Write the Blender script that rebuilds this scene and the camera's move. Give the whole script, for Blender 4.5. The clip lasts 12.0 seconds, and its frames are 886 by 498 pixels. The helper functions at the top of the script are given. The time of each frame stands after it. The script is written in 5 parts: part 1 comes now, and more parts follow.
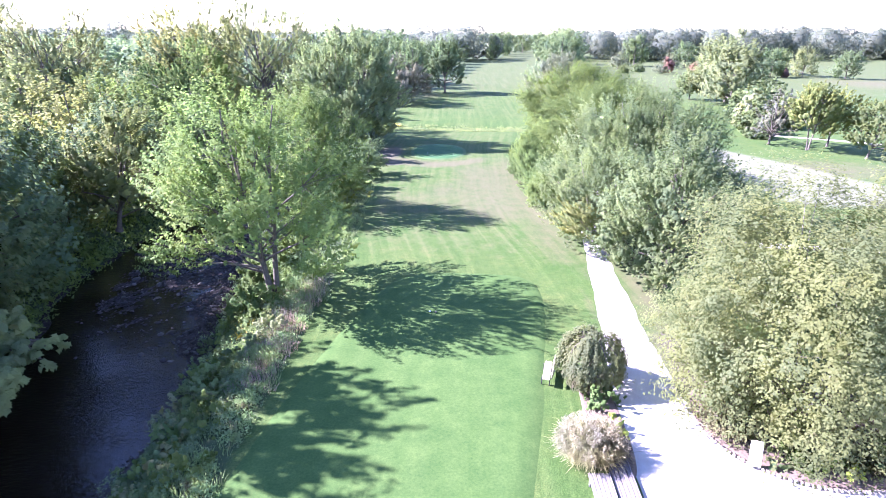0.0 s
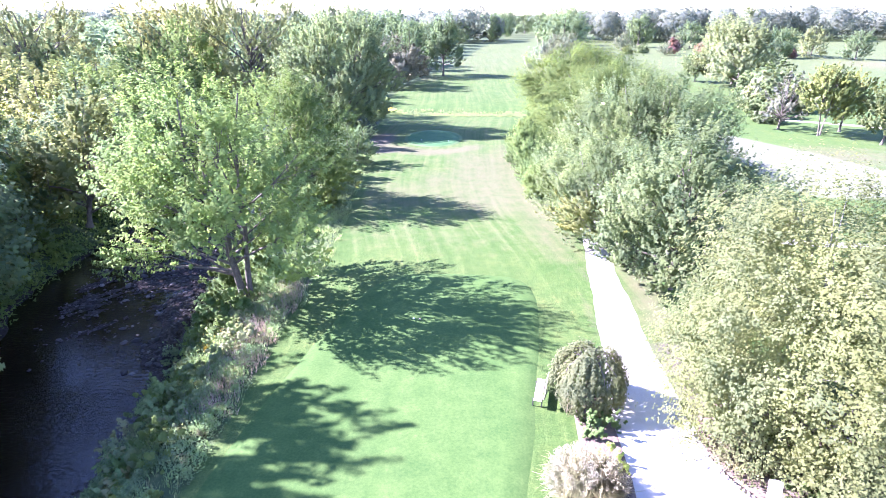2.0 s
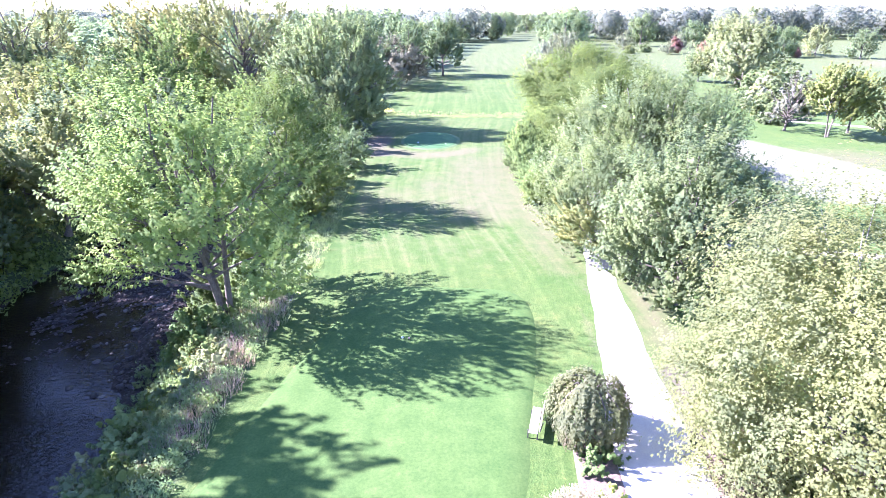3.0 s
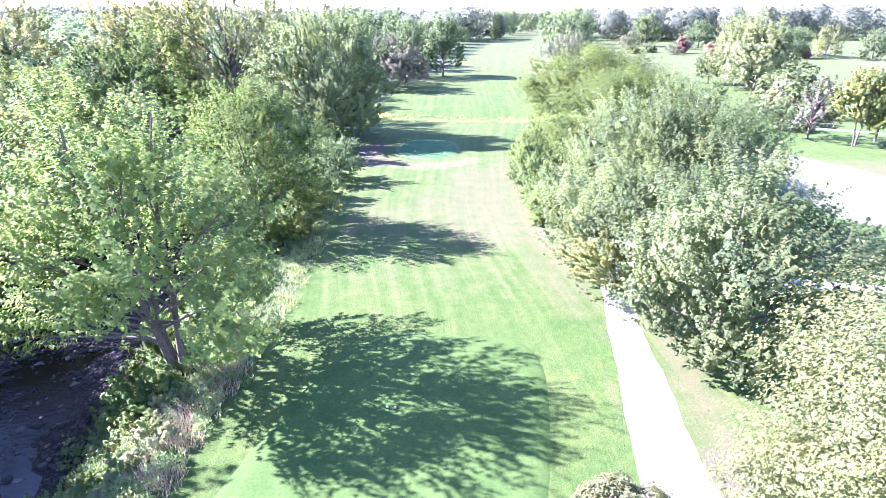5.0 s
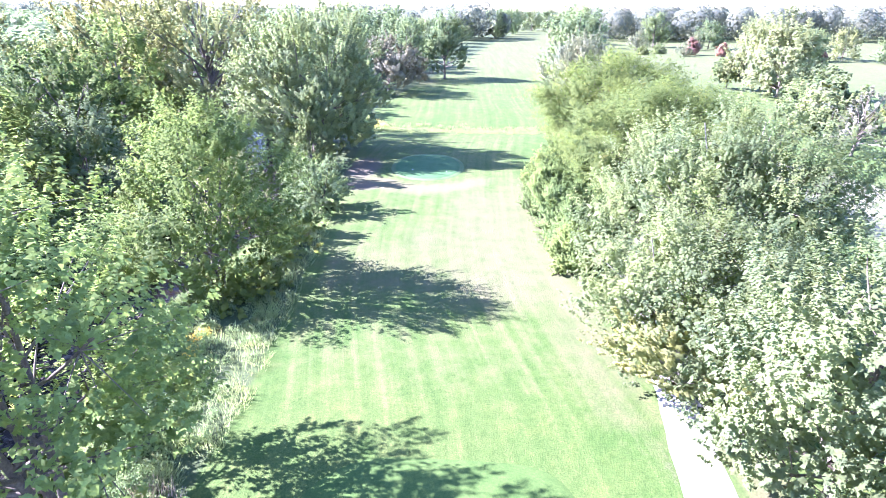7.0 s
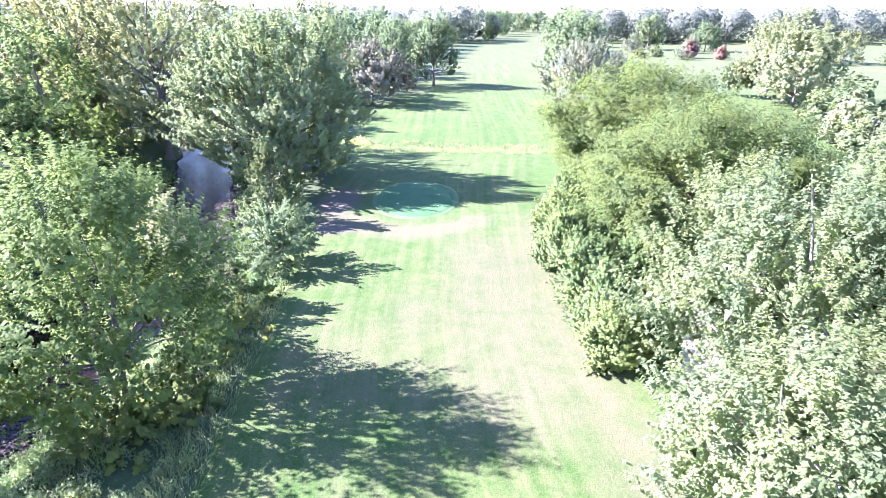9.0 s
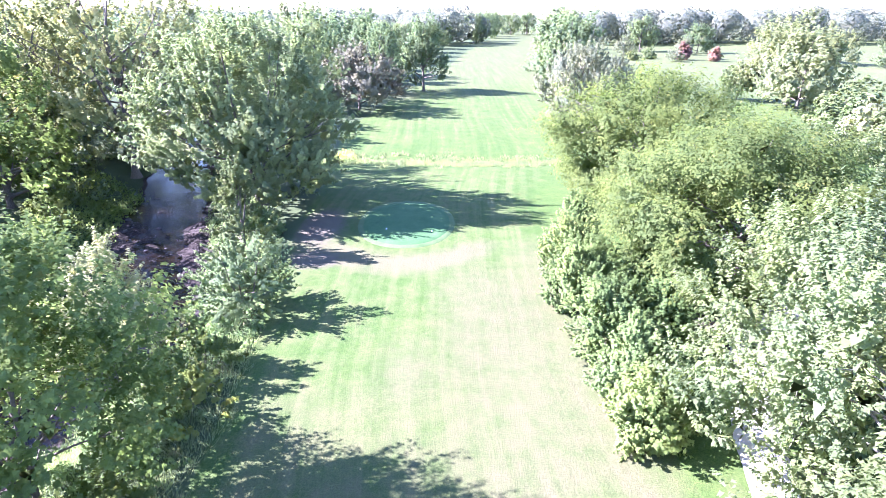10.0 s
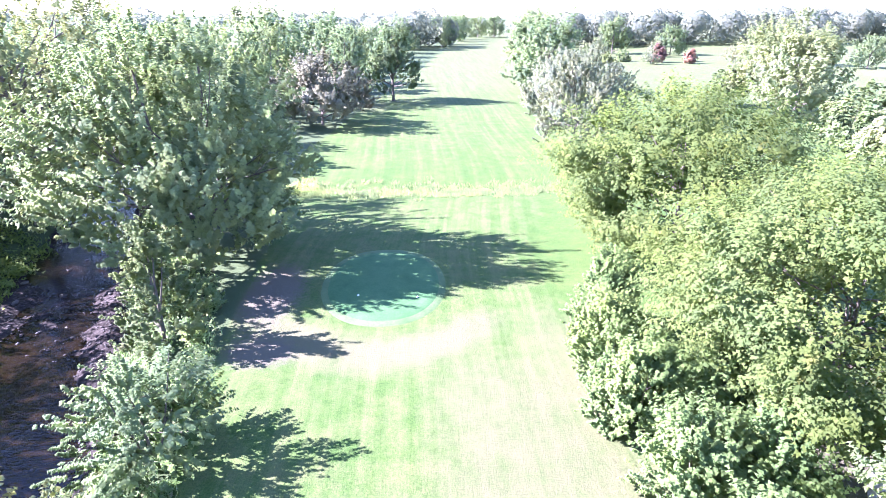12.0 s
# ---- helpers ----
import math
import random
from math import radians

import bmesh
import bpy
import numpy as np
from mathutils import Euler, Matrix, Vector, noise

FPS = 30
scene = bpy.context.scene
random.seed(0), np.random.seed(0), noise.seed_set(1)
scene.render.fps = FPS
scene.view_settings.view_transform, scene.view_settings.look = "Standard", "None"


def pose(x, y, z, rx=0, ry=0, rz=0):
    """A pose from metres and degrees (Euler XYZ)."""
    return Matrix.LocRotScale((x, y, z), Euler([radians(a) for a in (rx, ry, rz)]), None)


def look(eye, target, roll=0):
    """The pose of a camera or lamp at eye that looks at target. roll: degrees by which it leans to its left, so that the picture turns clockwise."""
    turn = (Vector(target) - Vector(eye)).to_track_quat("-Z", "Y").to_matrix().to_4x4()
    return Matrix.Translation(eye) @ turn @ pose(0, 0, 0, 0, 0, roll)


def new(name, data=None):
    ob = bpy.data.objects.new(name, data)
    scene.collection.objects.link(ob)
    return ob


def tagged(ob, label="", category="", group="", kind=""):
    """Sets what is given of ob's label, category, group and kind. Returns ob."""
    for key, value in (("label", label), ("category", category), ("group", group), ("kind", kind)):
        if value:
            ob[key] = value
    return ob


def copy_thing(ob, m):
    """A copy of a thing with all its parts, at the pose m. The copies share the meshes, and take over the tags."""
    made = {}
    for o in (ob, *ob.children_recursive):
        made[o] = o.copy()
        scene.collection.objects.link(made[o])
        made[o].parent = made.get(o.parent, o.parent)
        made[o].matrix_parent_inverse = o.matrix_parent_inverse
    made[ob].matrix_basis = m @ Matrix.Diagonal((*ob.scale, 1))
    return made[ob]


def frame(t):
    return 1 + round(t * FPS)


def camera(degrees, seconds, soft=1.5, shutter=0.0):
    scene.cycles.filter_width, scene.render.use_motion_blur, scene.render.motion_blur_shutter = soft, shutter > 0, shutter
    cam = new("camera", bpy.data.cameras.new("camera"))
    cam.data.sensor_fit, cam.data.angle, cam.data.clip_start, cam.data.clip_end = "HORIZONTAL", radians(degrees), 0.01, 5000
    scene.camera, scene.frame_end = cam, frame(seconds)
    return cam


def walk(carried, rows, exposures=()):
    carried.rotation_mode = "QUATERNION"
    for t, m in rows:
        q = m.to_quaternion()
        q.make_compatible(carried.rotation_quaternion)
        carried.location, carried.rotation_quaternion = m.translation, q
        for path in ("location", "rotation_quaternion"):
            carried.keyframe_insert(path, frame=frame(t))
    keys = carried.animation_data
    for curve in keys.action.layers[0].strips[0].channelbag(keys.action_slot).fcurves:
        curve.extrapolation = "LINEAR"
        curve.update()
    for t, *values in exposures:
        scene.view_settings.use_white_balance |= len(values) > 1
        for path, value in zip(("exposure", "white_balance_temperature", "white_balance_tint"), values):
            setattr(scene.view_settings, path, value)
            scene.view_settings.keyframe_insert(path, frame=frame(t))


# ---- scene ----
cam = camera(76.0, 12.0, 0.6)
PATH = [
    (0, (0.292, 2.233, 15.933), (0.238, 4.1, 15.218), 0.6),
    (0.5, (0.471, 2.839, 15.915), (0.421, 4.686, 15.148), 0.5),
    (1, (0.643, 3.539, 15.878), (0.593, 5.385, 15.111), 0.6),
    (1.5, (0.884, 4.372, 15.847), (0.83, 6.217, 15.079), 0.5),
    (2, (1.151, 5.33, 15.858), (1.09, 7.176, 15.088), 0.4),
    (2.5, (1.43, 6.313, 15.834), (1.367, 8.157, 15.064), 0.3),
    (3, (1.656, 7.443, 15.836), (1.589, 9.287, 15.064), 0.3),
    (3.2, (1.695, 7.951, 15.833), (1.633, 9.796, 15.064), -0.1),
    (5, (1.713, 13.175, 15.833), (1.644, 15.017, 15.057), 0.5),
    (5.5, (1.613, 14.97, 15.869), (1.543, 16.811, 15.091), 0.6),
    (6, (1.492, 17.19, 15.911), (1.42, 19.03, 15.131), 0.7),
    (6.5, (1.337, 19.586, 15.935), (1.267, 21.425, 15.153), 0.6),
    (7, (1.193, 22.169, 15.979), (1.126, 24.008, 15.196), 1.0),
    (8.8, (0.618, 32.043, 15.982), (0.583, 33.884, 15.201), 0.9),
    (9, (0.544, 33.147, 15.981), (0.514, 34.989, 15.202), 1.0),
    (9.5, (0.327, 35.908, 15.966), (0.315, 37.751, 15.189), 0.9),
    (10, (0.13, 38.743, 15.998), (0.132, 40.588, 15.226), 0.7),
    (10.5, (-0.162, 41.424, 15.976), (-0.128, 43.269, 15.206), 0.6),
    (11, (-0.491, 44.236, 15.98), (-0.429, 46.082, 15.214), 0.5),
    (11.5, (-0.706, 46.934, 15.965), (-0.615, 48.78, 15.2), 0.3),
    (12, (-0.904, 49.537, 15.942), (-0.8, 51.383, 15.179), 0.3),
]
walk(cam, [(t, look(eye, aim, roll)) for t, eye, aim, roll in PATH], [(0, 3.06, 5210, 43), (1, 3.31, 5210, 43), (2.5, 3.37, 5210, 43), (5.5, 3.48, 5210, 43), (7.0, 3.57, 5210, 43), (9.0, 3.48, 5210, 43), (12, 3.6, 5210, 43)])

# ---------------- world, sun ----------------
SUN_EL = math.atan2(1.0, 1.385)
world = bpy.data.worlds.new("sky")
scene.world = world
world.use_nodes = True
wn = world.node_tree
sky = wn.nodes.new("ShaderNodeTexSky")
sky.sky_type = "NISHITA"
sky.sun_disc = False
sky.sun_elevation = SUN_EL
sky.sun_rotation = radians(-85)
sky.air_density, sky.dust_density, sky.ozone_density = 1.1, 0.1, 1.5
wn.nodes["Background"].inputs["Strength"].default_value = 0.066
wn.links.new(sky.outputs["Color"], wn.nodes["Background"].inputs["Color"])

sun_data = bpy.data.lights.new("sun", "SUN")
sun_data.energy, sun_data.angle, sun_data.color = 4.9, radians(0.53), (1.0, 0.9, 0.79)
sun = new("sun", sun_data)
sun.matrix_basis = look((-138.5, 12, 100), (0, 0, 0))


# ---------------- materials ----------------
def mat_base(name, rough=0.7):
    m = bpy.data.materials.new(name)
    m.use_nodes = True
    t = m.node_tree
    b = t.nodes["Principled BSDF"]
    b.inputs["Roughness"].default_value = rough
    return m, t, b


def nod(t, kind, **kw):
    n = t.nodes.new(kind)
    for k, v in kw.items():
        n.inputs[k.replace("_", " ")].default_value = v
    return n


def ramp(t, fac, stops):
    r = t.nodes.new("ShaderNodeValToRGB")
    e = r.color_ramp.elements
    while len(e) < len(stops):
        e.new(0.5)
    for el, (p, c) in zip(e, stops):
        el.position, el.color = p, (*c, 1)
    t.links.new(fac, r.inputs[0])
    return r.outputs[0]


def mixc(t, fac, a, b, mode="MIX"):
    n = t.nodes.new("ShaderNodeMix")
    n.data_type, n.blend_type = "RGBA", mode
    for sock, v in ((n.inputs[0], fac), (n.inputs[6], a), (n.inputs[7], b)):
        if isinstance(v, (int, float)):
            sock.default_value = v
        elif isinstance(v, tuple):
            sock.default_value = (*v, 1)
        else:
            t.links.new(v, sock)
    return n.outputs[2]


def maths(t, op, a, b=None):
    n = t.nodes.new("ShaderNodeMath")
    n.operation = op
    for sock, v in zip(n.inputs, (a, b)):
        if v is None:
            continue
        if isinstance(v, (int, float)):
            sock.default_value = v
        else:
            t.links.new(v, sock)
    return n.outputs[0]


def noise_tex(t, scale, detail=3.0, rough=0.55, vec=None, out=0):
    n = nod(t, "ShaderNodeTexNoise", Scale=scale, Detail=detail, Roughness=rough)
    if vec is None:
        vec = t.nodes.new("ShaderNodeTexCoord").outputs["Object"]
    t.links.new(vec, n.inputs["Vector"])
    return n.outputs[out]


def bump(t, b, height, strength, dist=0.02):
    n = nod(t, "ShaderNodeBump", Strength=strength, Distance=dist)
    t.links.new(height, n.inputs["Height"])
    t.links.new(n.outputs[0], b.inputs["Normal"])


def leaf_mat(name, dark, mid, light, odd=None, odd_amount=0.0, trans=0.6, rough=0.55):
    """Foliage: colour varies leaf by leaf and in patches over the crown."""
    m, t, b = mat_base(name, rough)
    geo = t.nodes.new("ShaderNodeNewGeometry")
    dark, mid, light = (tuple(2.08 * k * (0.88 * v + 0.12 * (0.3 * q[0] + 0.6 * q[1] + 0.1 * q[2])) for v, k in zip(q, (1.18, 1.0, 1.12))) for q in (dark, mid, light))
    dark = tuple(0.45 * a + 0.55 * b_ for a, b_ in zip(dark, mid))
    light = tuple(0.5 * a + 0.5 * b_ for a, b_ in zip(light, mid))
    c = ramp(t, geo.outputs["Random Per Island"], [(0.0, dark), (0.5, mid), (1.0, light)])
    patch = noise_tex(t, 0.45, 2.0)
    warm = ramp(t, patch, [(0.38, (0.82, 0.86, 0.9)), (0.62, (1.15, 1.1, 0.95))])
    c = mixc(t, 1.0, c, warm, "MULTIPLY")
    if odd:
        spot = noise_tex(t, 1.1, 1.0)
        k = maths(t, "ADD", spot, maths(t, "MULTIPLY", geo.outputs["Random Per Island"], 0.08))
        f = ramp(t, k, [(0.70 - 0.35 * odd_amount, (0, 0, 0)), (0.84 - 0.35 * odd_amount, (0.9, 0.9, 0.9))])
        c = mixc(t, f, c, odd)
    info = t.nodes.new("ShaderNodeObjectInfo")
    each = ramp(t, info.outputs["Random"], [(0.0, (0.9, 0.95, 0.93)), (0.5, (1, 1, 1)), (1.0, (1.14, 1.06, 0.93))])
    c = mixc(t, 1.0, c, each, "MULTIPLY")
    t.links.new(c, b.inputs["Base Color"])
    b.inputs["Specular IOR Level"].default_value = 0.06
    tr = t.nodes.new("ShaderNodeBsdfTranslucent")
    t.links.new(mixc(t, 1.0, c, (1.08, 1.15, 0.92), "MULTIPLY"), tr.inputs["Color"])
    mx = t.nodes.new("ShaderNodeMixShader")
    mx.inputs[0].default_value = trans
    t.links.new(b.outputs[0], mx.inputs[1])
    t.links.new(tr.outputs[0], mx.inputs[2])
    t.links.new(mx.outputs[0], t.nodes["Material Output"].inputs["Surface"])
    return m


LEAF_MAPLE = leaf_mat("leaves_maple", (0.066, 0.117, 0.031), (0.088, 0.154, 0.041), (0.115, 0.200, 0.053), (0.24, 0.26, 0.07), 0.08)
LEAF_WALNUT = leaf_mat("leaves_walnut", (0.059, 0.096, 0.023), (0.079, 0.127, 0.029), (0.102, 0.165, 0.039), (0.2, 0.2, 0.06), 0.0)
LEAF_SILVER = leaf_mat("leaves_silver_maple", (0.074, 0.108, 0.042), (0.098, 0.143, 0.055), (0.128, 0.186, 0.072), (0.26, 0.24, 0.15), 0.02, 0.68)
LEAF_SILVER_DEEP = leaf_mat("leaves_silver_maple_deep", (0.087, 0.129, 0.052), (0.114, 0.170, 0.068), (0.150, 0.220, 0.088), (0.25, 0.26, 0.11), 0.04)
LEAF_PARK = leaf_mat("leaves_park_tree", (0.076, 0.113, 0.053), (0.097, 0.143, 0.067), (0.124, 0.181, 0.084), None, 0)
LEAF_BIRCH = leaf_mat("leaves_birch", (0.053, 0.078, 0.026), (0.074, 0.105, 0.036), (0.100, 0.136, 0.048), (0.19, 0.185, 0.10), 0.02)
LEAF_LOCUST = leaf_mat("leaves_locust", (0.036, 0.067, 0.017), (0.049, 0.088, 0.022), (0.064, 0.115, 0.028), (0.19, 0.21, 0.07), 0.08)
LEAF_HEDGE = leaf_mat("leaves_hedge", (0.048, 0.085, 0.020), (0.063, 0.113, 0.027), (0.084, 0.147, 0.035), None, 0, 0.4)
LEAF_OAK = leaf_mat("leaves_oak", (0.05, 0.063, 0.04), (0.075, 0.095, 0.06), (0.112, 0.143, 0.09), (0.14, 0.115, 0.075), 0.05, 0.3)
LEAF_GREY = leaf_mat("leaves_grey_pear", (0.085, 0.110, 0.065), (0.113, 0.147, 0.087), (0.147, 0.191, 0.114), None, 0)
LEAF_YELLOW = leaf_mat("leaves_yellowing", (0.092, 0.120, 0.039), (0.119, 0.156, 0.049), (0.155, 0.199, 0.067), None, 0)
LEAF_WOOD = leaf_mat("leaves_woodland", (0.058, 0.094, 0.041), (0.077, 0.127, 0.055), (0.101, 0.165, 0.072), (0.17, 0.165, 0.065), 0.05)
LEAF_TALL = leaf_mat("leaves_cottonwood", (0.088, 0.117, 0.043), (0.127, 0.164, 0.061), (0.182, 0.228, 0.087), (0.2, 0.185, 0.09), 0.12)
# green with the blue-grey haze of distance mixed into the leaf colour
LEAF_FAR_HAZED = leaf_mat("leaves_far_woods_hazed", (0.059, 0.083, 0.060), (0.076, 0.105, 0.075), (0.092, 0.129, 0.090), (0.13, 0.13, 0.075), 0.05)
LEAF_RED = leaf_mat("leaves_russet", (0.099, 0.073, 0.056), (0.15, 0.11, 0.085), (0.225, 0.165, 0.128), None, 0)
LEAF_LIME = leaf_mat("leaves_lime", (0.132, 0.185, 0.04), (0.2, 0.28, 0.06), (0.3, 0.42, 0.09), None, 0)
LEAF_SUMAC = leaf_mat("leaves_sumac", (0.074, 0.117, 0.048), (0.100, 0.155, 0.065), (0.130, 0.203, 0.085), (0.2, 0.2, 0.08), 0.0)
LEAF_WEED = leaf_mat("leaves_weeds", (0.070, 0.126, 0.042), (0.107, 0.176, 0.063), (0.172, 0.252, 0.109), (0.22, 0.17, 0.12), 0.2)
LEAF_MULBERRY = leaf_mat("leaves_mulberry", (0.058, 0.078, 0.032), (0.078, 0.104, 0.043), (0.101, 0.136, 0.056), (0.18, 0.16, 0.11), 0.1)
LEAF_DRY = leaf_mat("dry_stalks", (0.143, 0.123, 0.090), (0.190, 0.164, 0.120), (0.247, 0.214, 0.155), None, 0, 0.2, 0.7)
LEAF_PAMPAS = leaf_mat("pampas_blades", (0.138, 0.157, 0.083), (0.184, 0.205, 0.109), (0.236, 0.264, 0.141), None, 0, 0.55, 0.6)
LEAF_PLUME = leaf_mat("pale_plumes", (0.163, 0.172, 0.107), (0.214, 0.226, 0.145), (0.270, 0.282, 0.187), None, 0, 0.4, 0.8)
LEAF_ASH = leaf_mat("leaves_ash", (0.056, 0.088, 0.035), (0.076, 0.119, 0.045), (0.100, 0.154, 0.060), (0.15, 0.16, 0.07), 0.02)
LEAF_DITCH = leaf_mat("ditch_grass_blades", (0.074, 0.110, 0.045), (0.098, 0.145, 0.060), (0.128, 0.184, 0.076), None, 0)
LEAF_WILLOW = leaf_mat("leaves_willow", (0.128, 0.160, 0.075), (0.168, 0.212, 0.100), (0.217, 0.273, 0.129), None, 0)
LEAF_TWIN = leaf_mat("leaves_turning", (0.082, 0.121, 0.036), (0.120, 0.169, 0.050), (0.157, 0.213, 0.065), (0.32, 0.29, 0.10), 0.2)
LEAF_GOLD = leaf_mat("goldenrod", (0.30, 0.25, 0.03), (0.42, 0.36, 0.04), (0.52, 0.46, 0.08))


def bark_mat(name, a, b_):
    m, t, b = mat_base(name, 0.85)
    n = noise_tex(t, 9.0, 5.0, 0.65)
    t.links.new(ramp(t, n, [(0.3, a), (0.7, b_)]), b.inputs["Base Color"])
    bump(t, b, n, 0.6, 0.03)
    return m


BARK = bark_mat("bark", (0.06, 0.05, 0.04), (0.15, 0.13, 0.105))
BARK_PALE = bark_mat("bark_pale", (0.14, 0.13, 0.11), (0.32, 0.30, 0.265))


def ground_mat():
    m, t, b = mat_base("grass_ground", 0.9)
    b.inputs["Specular IOR Level"].default_value = 0.15
    pos = t.nodes.new("ShaderNodeTexCoord").outputs["Object"]

    def att(n):
        a = t.nodes.new("ShaderNodeAttribute")
        a.attribute_name = n
        return a.outputs["Fac"]
    fine = noise_tex(t, 14.0, 4.0, 0.7, pos)
    tuft = noise_tex(t, 3.2, 4.0, 0.65, pos)
    big = noise_tex(t, 0.16, 4.0, 0.6, pos)
    grass = ramp(t, fine, [(0.32, (0.036, 0.066, 0.018)), (0.5, (0.057, 0.093, 0.025)), (0.70, (0.087, 0.118, 0.035))])
    grass = mixc(t, 1.0, grass, ramp(t, tuft, [(0.3, (0.82, 0.86, 0.82)), (0.5, (1, 1, 1)), (0.7, (1.16, 1.12, 1.08))]), "MULTIPLY")
    grass = mixc(t, 1.0, grass, ramp(t, big, [(0.35, (0.86, 0.96, 0.84)), (0.65, (1.14, 1.06, 1.06))]), "MULTIPLY")
    patch = noise_tex(t, 0.75, 5.0, 0.7, pos)
    grass = mixc(t, 1.0, grass, ramp(t, patch, [(0.36, (0.84, 0.92, 0.84)), (0.5, (1, 1, 1)), (0.64, (1.18, 1.07, 1.06))]), "MULTIPLY")
    # mowing tracks: faint long bands that follow the fairway
    mp = nod(t, "ShaderNodeMapping", Scale=(1.3, 0.03, 1.0))
    sep = t.nodes.new("ShaderNodeSeparateXYZ")
    t.links.new(pos, sep.inputs[0])
    com = t.nodes.new("ShaderNodeCombineXYZ")
    t.links.new(att("track"), com.inputs[0])
    t.links.new(sep.outputs[1], com.inputs[1])
    t.links.new(com.outputs[0], mp.inputs["Vector"])
    lines = noise_tex(t, 1.0, 5.0, 0.7, mp.outputs[0])
    track = ramp(t, lines, [(0.38, (0.84, 0.9, 0.84)), (0.52, (1, 1, 1)), (0.64, (1.25, 1.15, 1.2))])
    grass = mixc(t, att("mown"), grass, mixc(t, 1.0, grass, track, "MULTIPLY"))
    # dry, worn turf
    dry_c = ramp(t, fine, [(0.25, (0.081, 0.075, 0.042)), (0.75, (0.122, 0.113, 0.066))])
    dn = maths(t, "ADD", att("dry"), maths(t, "MULTIPLY", maths(t, "SUBTRACT", patch, 0.5), 0.9))
    dn = maths(t, "ADD", dn, maths(t, "MULTIPLY", maths(t, "SUBTRACT", lines, 0.5), 0.8))
    c = mixc(t, ramp(t, dn, [(0.30, (0, 0, 0)), (0.95, (0.85, 0.85, 0.85))]), grass, dry_c)
    # straw-pale cut field
    pale = maths(t, "ADD", att("pale"), maths(t, "MULTIPLY", maths(t, "SUBTRACT", patch, 0.5), 0.5))
    c = mixc(t, ramp(t, pale, [(0.3, (0, 0, 0)), (0.7, (0.9, 0.9, 0.9))]), c, ramp(t, fine, [(0.3, (0.13, 0.135, 0.09)), (0.7, (0.19, 0.19, 0.135))]))
    # bare soil
    bn = maths(t, "ADD", att("bare"), maths(t, "MULTIPLY", maths(t, "SUBTRACT", tuft, 0.5), 0.9))
    c = mixc(t, ramp(t, bn, [(0.4, (0, 0, 0)), (0.75, (0.9, 0.9, 0.9))]), c, ramp(t, fine, [(0.3, (0.068, 0.06, 0.044)), (0.7, (0.112, 0.1, 0.074))]))
    # rough grass under the trees and along the creek
    rough_c = ramp(t, fine, [(0.25, (0.031, 0.05, 0.02)), (0.75, (0.072, 0.097, 0.042))])
    rn = maths(t, "ADD", att("rough"), maths(t, "MULTIPLY", maths(t, "SUBTRACT", tuft, 0.5), 0.7))
    c = mixc(t, ramp(t, rn, [(0.35, (0, 0, 0)), (0.65, (1, 1, 1))]), c, rough_c)
    # mud and gravel of the creek bed
    vor = nod(t, "ShaderNodeTexVoronoi", Scale=7.5)
    t.links.new(pos, vor.inputs["Vector"])
    mud_c = ramp(t, vor.outputs["Color"], [(0.2, (0.016, 0.013, 0.012)), (0.6, (0.034, 0.028, 0.026)), (0.95, (0.075, 0.064, 0.06))])
    mn = maths(t, "ADD", att("mud"), maths(t, "MULTIPLY", maths(t, "SUBTRACT", tuft, 0.5), 0.6))
    c = mixc(t, ramp(t, mn, [(0.42, (0, 0, 0)), (0.58, (1, 1, 1))]), c, mud_c)
    t.links.new(c, b.inputs["Base Color"])
    bump(t, b, maths(t, "ADD", fine, tuft), 0.7, 0.05)
    return m


GROUND = ground_mat()


def turf_mat(name, a, b_, c_):
    m, t, b = mat_base(name, 0.9)
    b.inputs["Specular IOR Level"].default_value = 0.15
    pos = t.nodes.new("ShaderNodeTexCoord").outputs["Object"]
    fine = noise_tex(t, 9.0, 6.0, 0.75, pos)
    big = noise_tex(t, 0.9, 5.0, 0.7, pos)
    c = ramp(t, fine, [(0.25, a), (0.5, b_), (0.8, c_)])
    c = mixc(t, 1.0, c, ramp(t, big, [(0.3, (0.78, 0.86, 0.8)), (0.7, (1.22, 1.14, 1.12))]), "MULTIPLY")
    mp = nod(t, "ShaderNodeMapping", Scale=(0.75, 0.02, 1.0))
    t.links.new(pos, mp.inputs["Vector"])
    lines = noise_tex(t, 1.0, 3.0, 0.6, mp.outputs[0])
    c = mixc(t, 1.0, c, ramp(t, lines, [(0.4, (0.95, 0.97, 0.95)), (0.6, (1.06, 1.03, 1.06))]), "MULTIPLY")
    t.links.new(c, b.inputs["Base Color"])
    bump(t, b, fine, 0.4, 0.02)
    return m


TEE = turf_mat("tee_turf", (0.031, 0.066, 0.018), (0.051, 0.094, 0.024), (0.079, 0.121, 0.034))
GREEN = turf_mat("green_turf", (0.034, 0.084, 0.031), (0.046, 0.107, 0.041), (0.066, 0.130, 0.053))


def gravel_mat():
    m, t, b = mat_base("pale_gravel", 0.95)
    pos = t.nodes.new("ShaderNodeTexCoord").outputs["Object"]
    fine = noise_tex(t, 30.0, 4.0, 0.75, pos)
    big = noise_tex(t, 0.9, 4.0, 0.6, pos)
    c = ramp(t, fine, [(0.25, (0.32, 0.295, 0.28)), (0.75, (0.47, 0.44, 0.42))])
    c = mixc(t, 1.0, c, ramp(t, big, [(0.3, (0.86, 0.84, 0.82)), (0.65, (1.05, 1.05, 1.05))]), "MULTIPLY")
    t.links.new(c, b.inputs["Base Color"])
    bump(t, b, fine, 0.5, 0.02)
    return m


GRAVEL = gravel_mat()


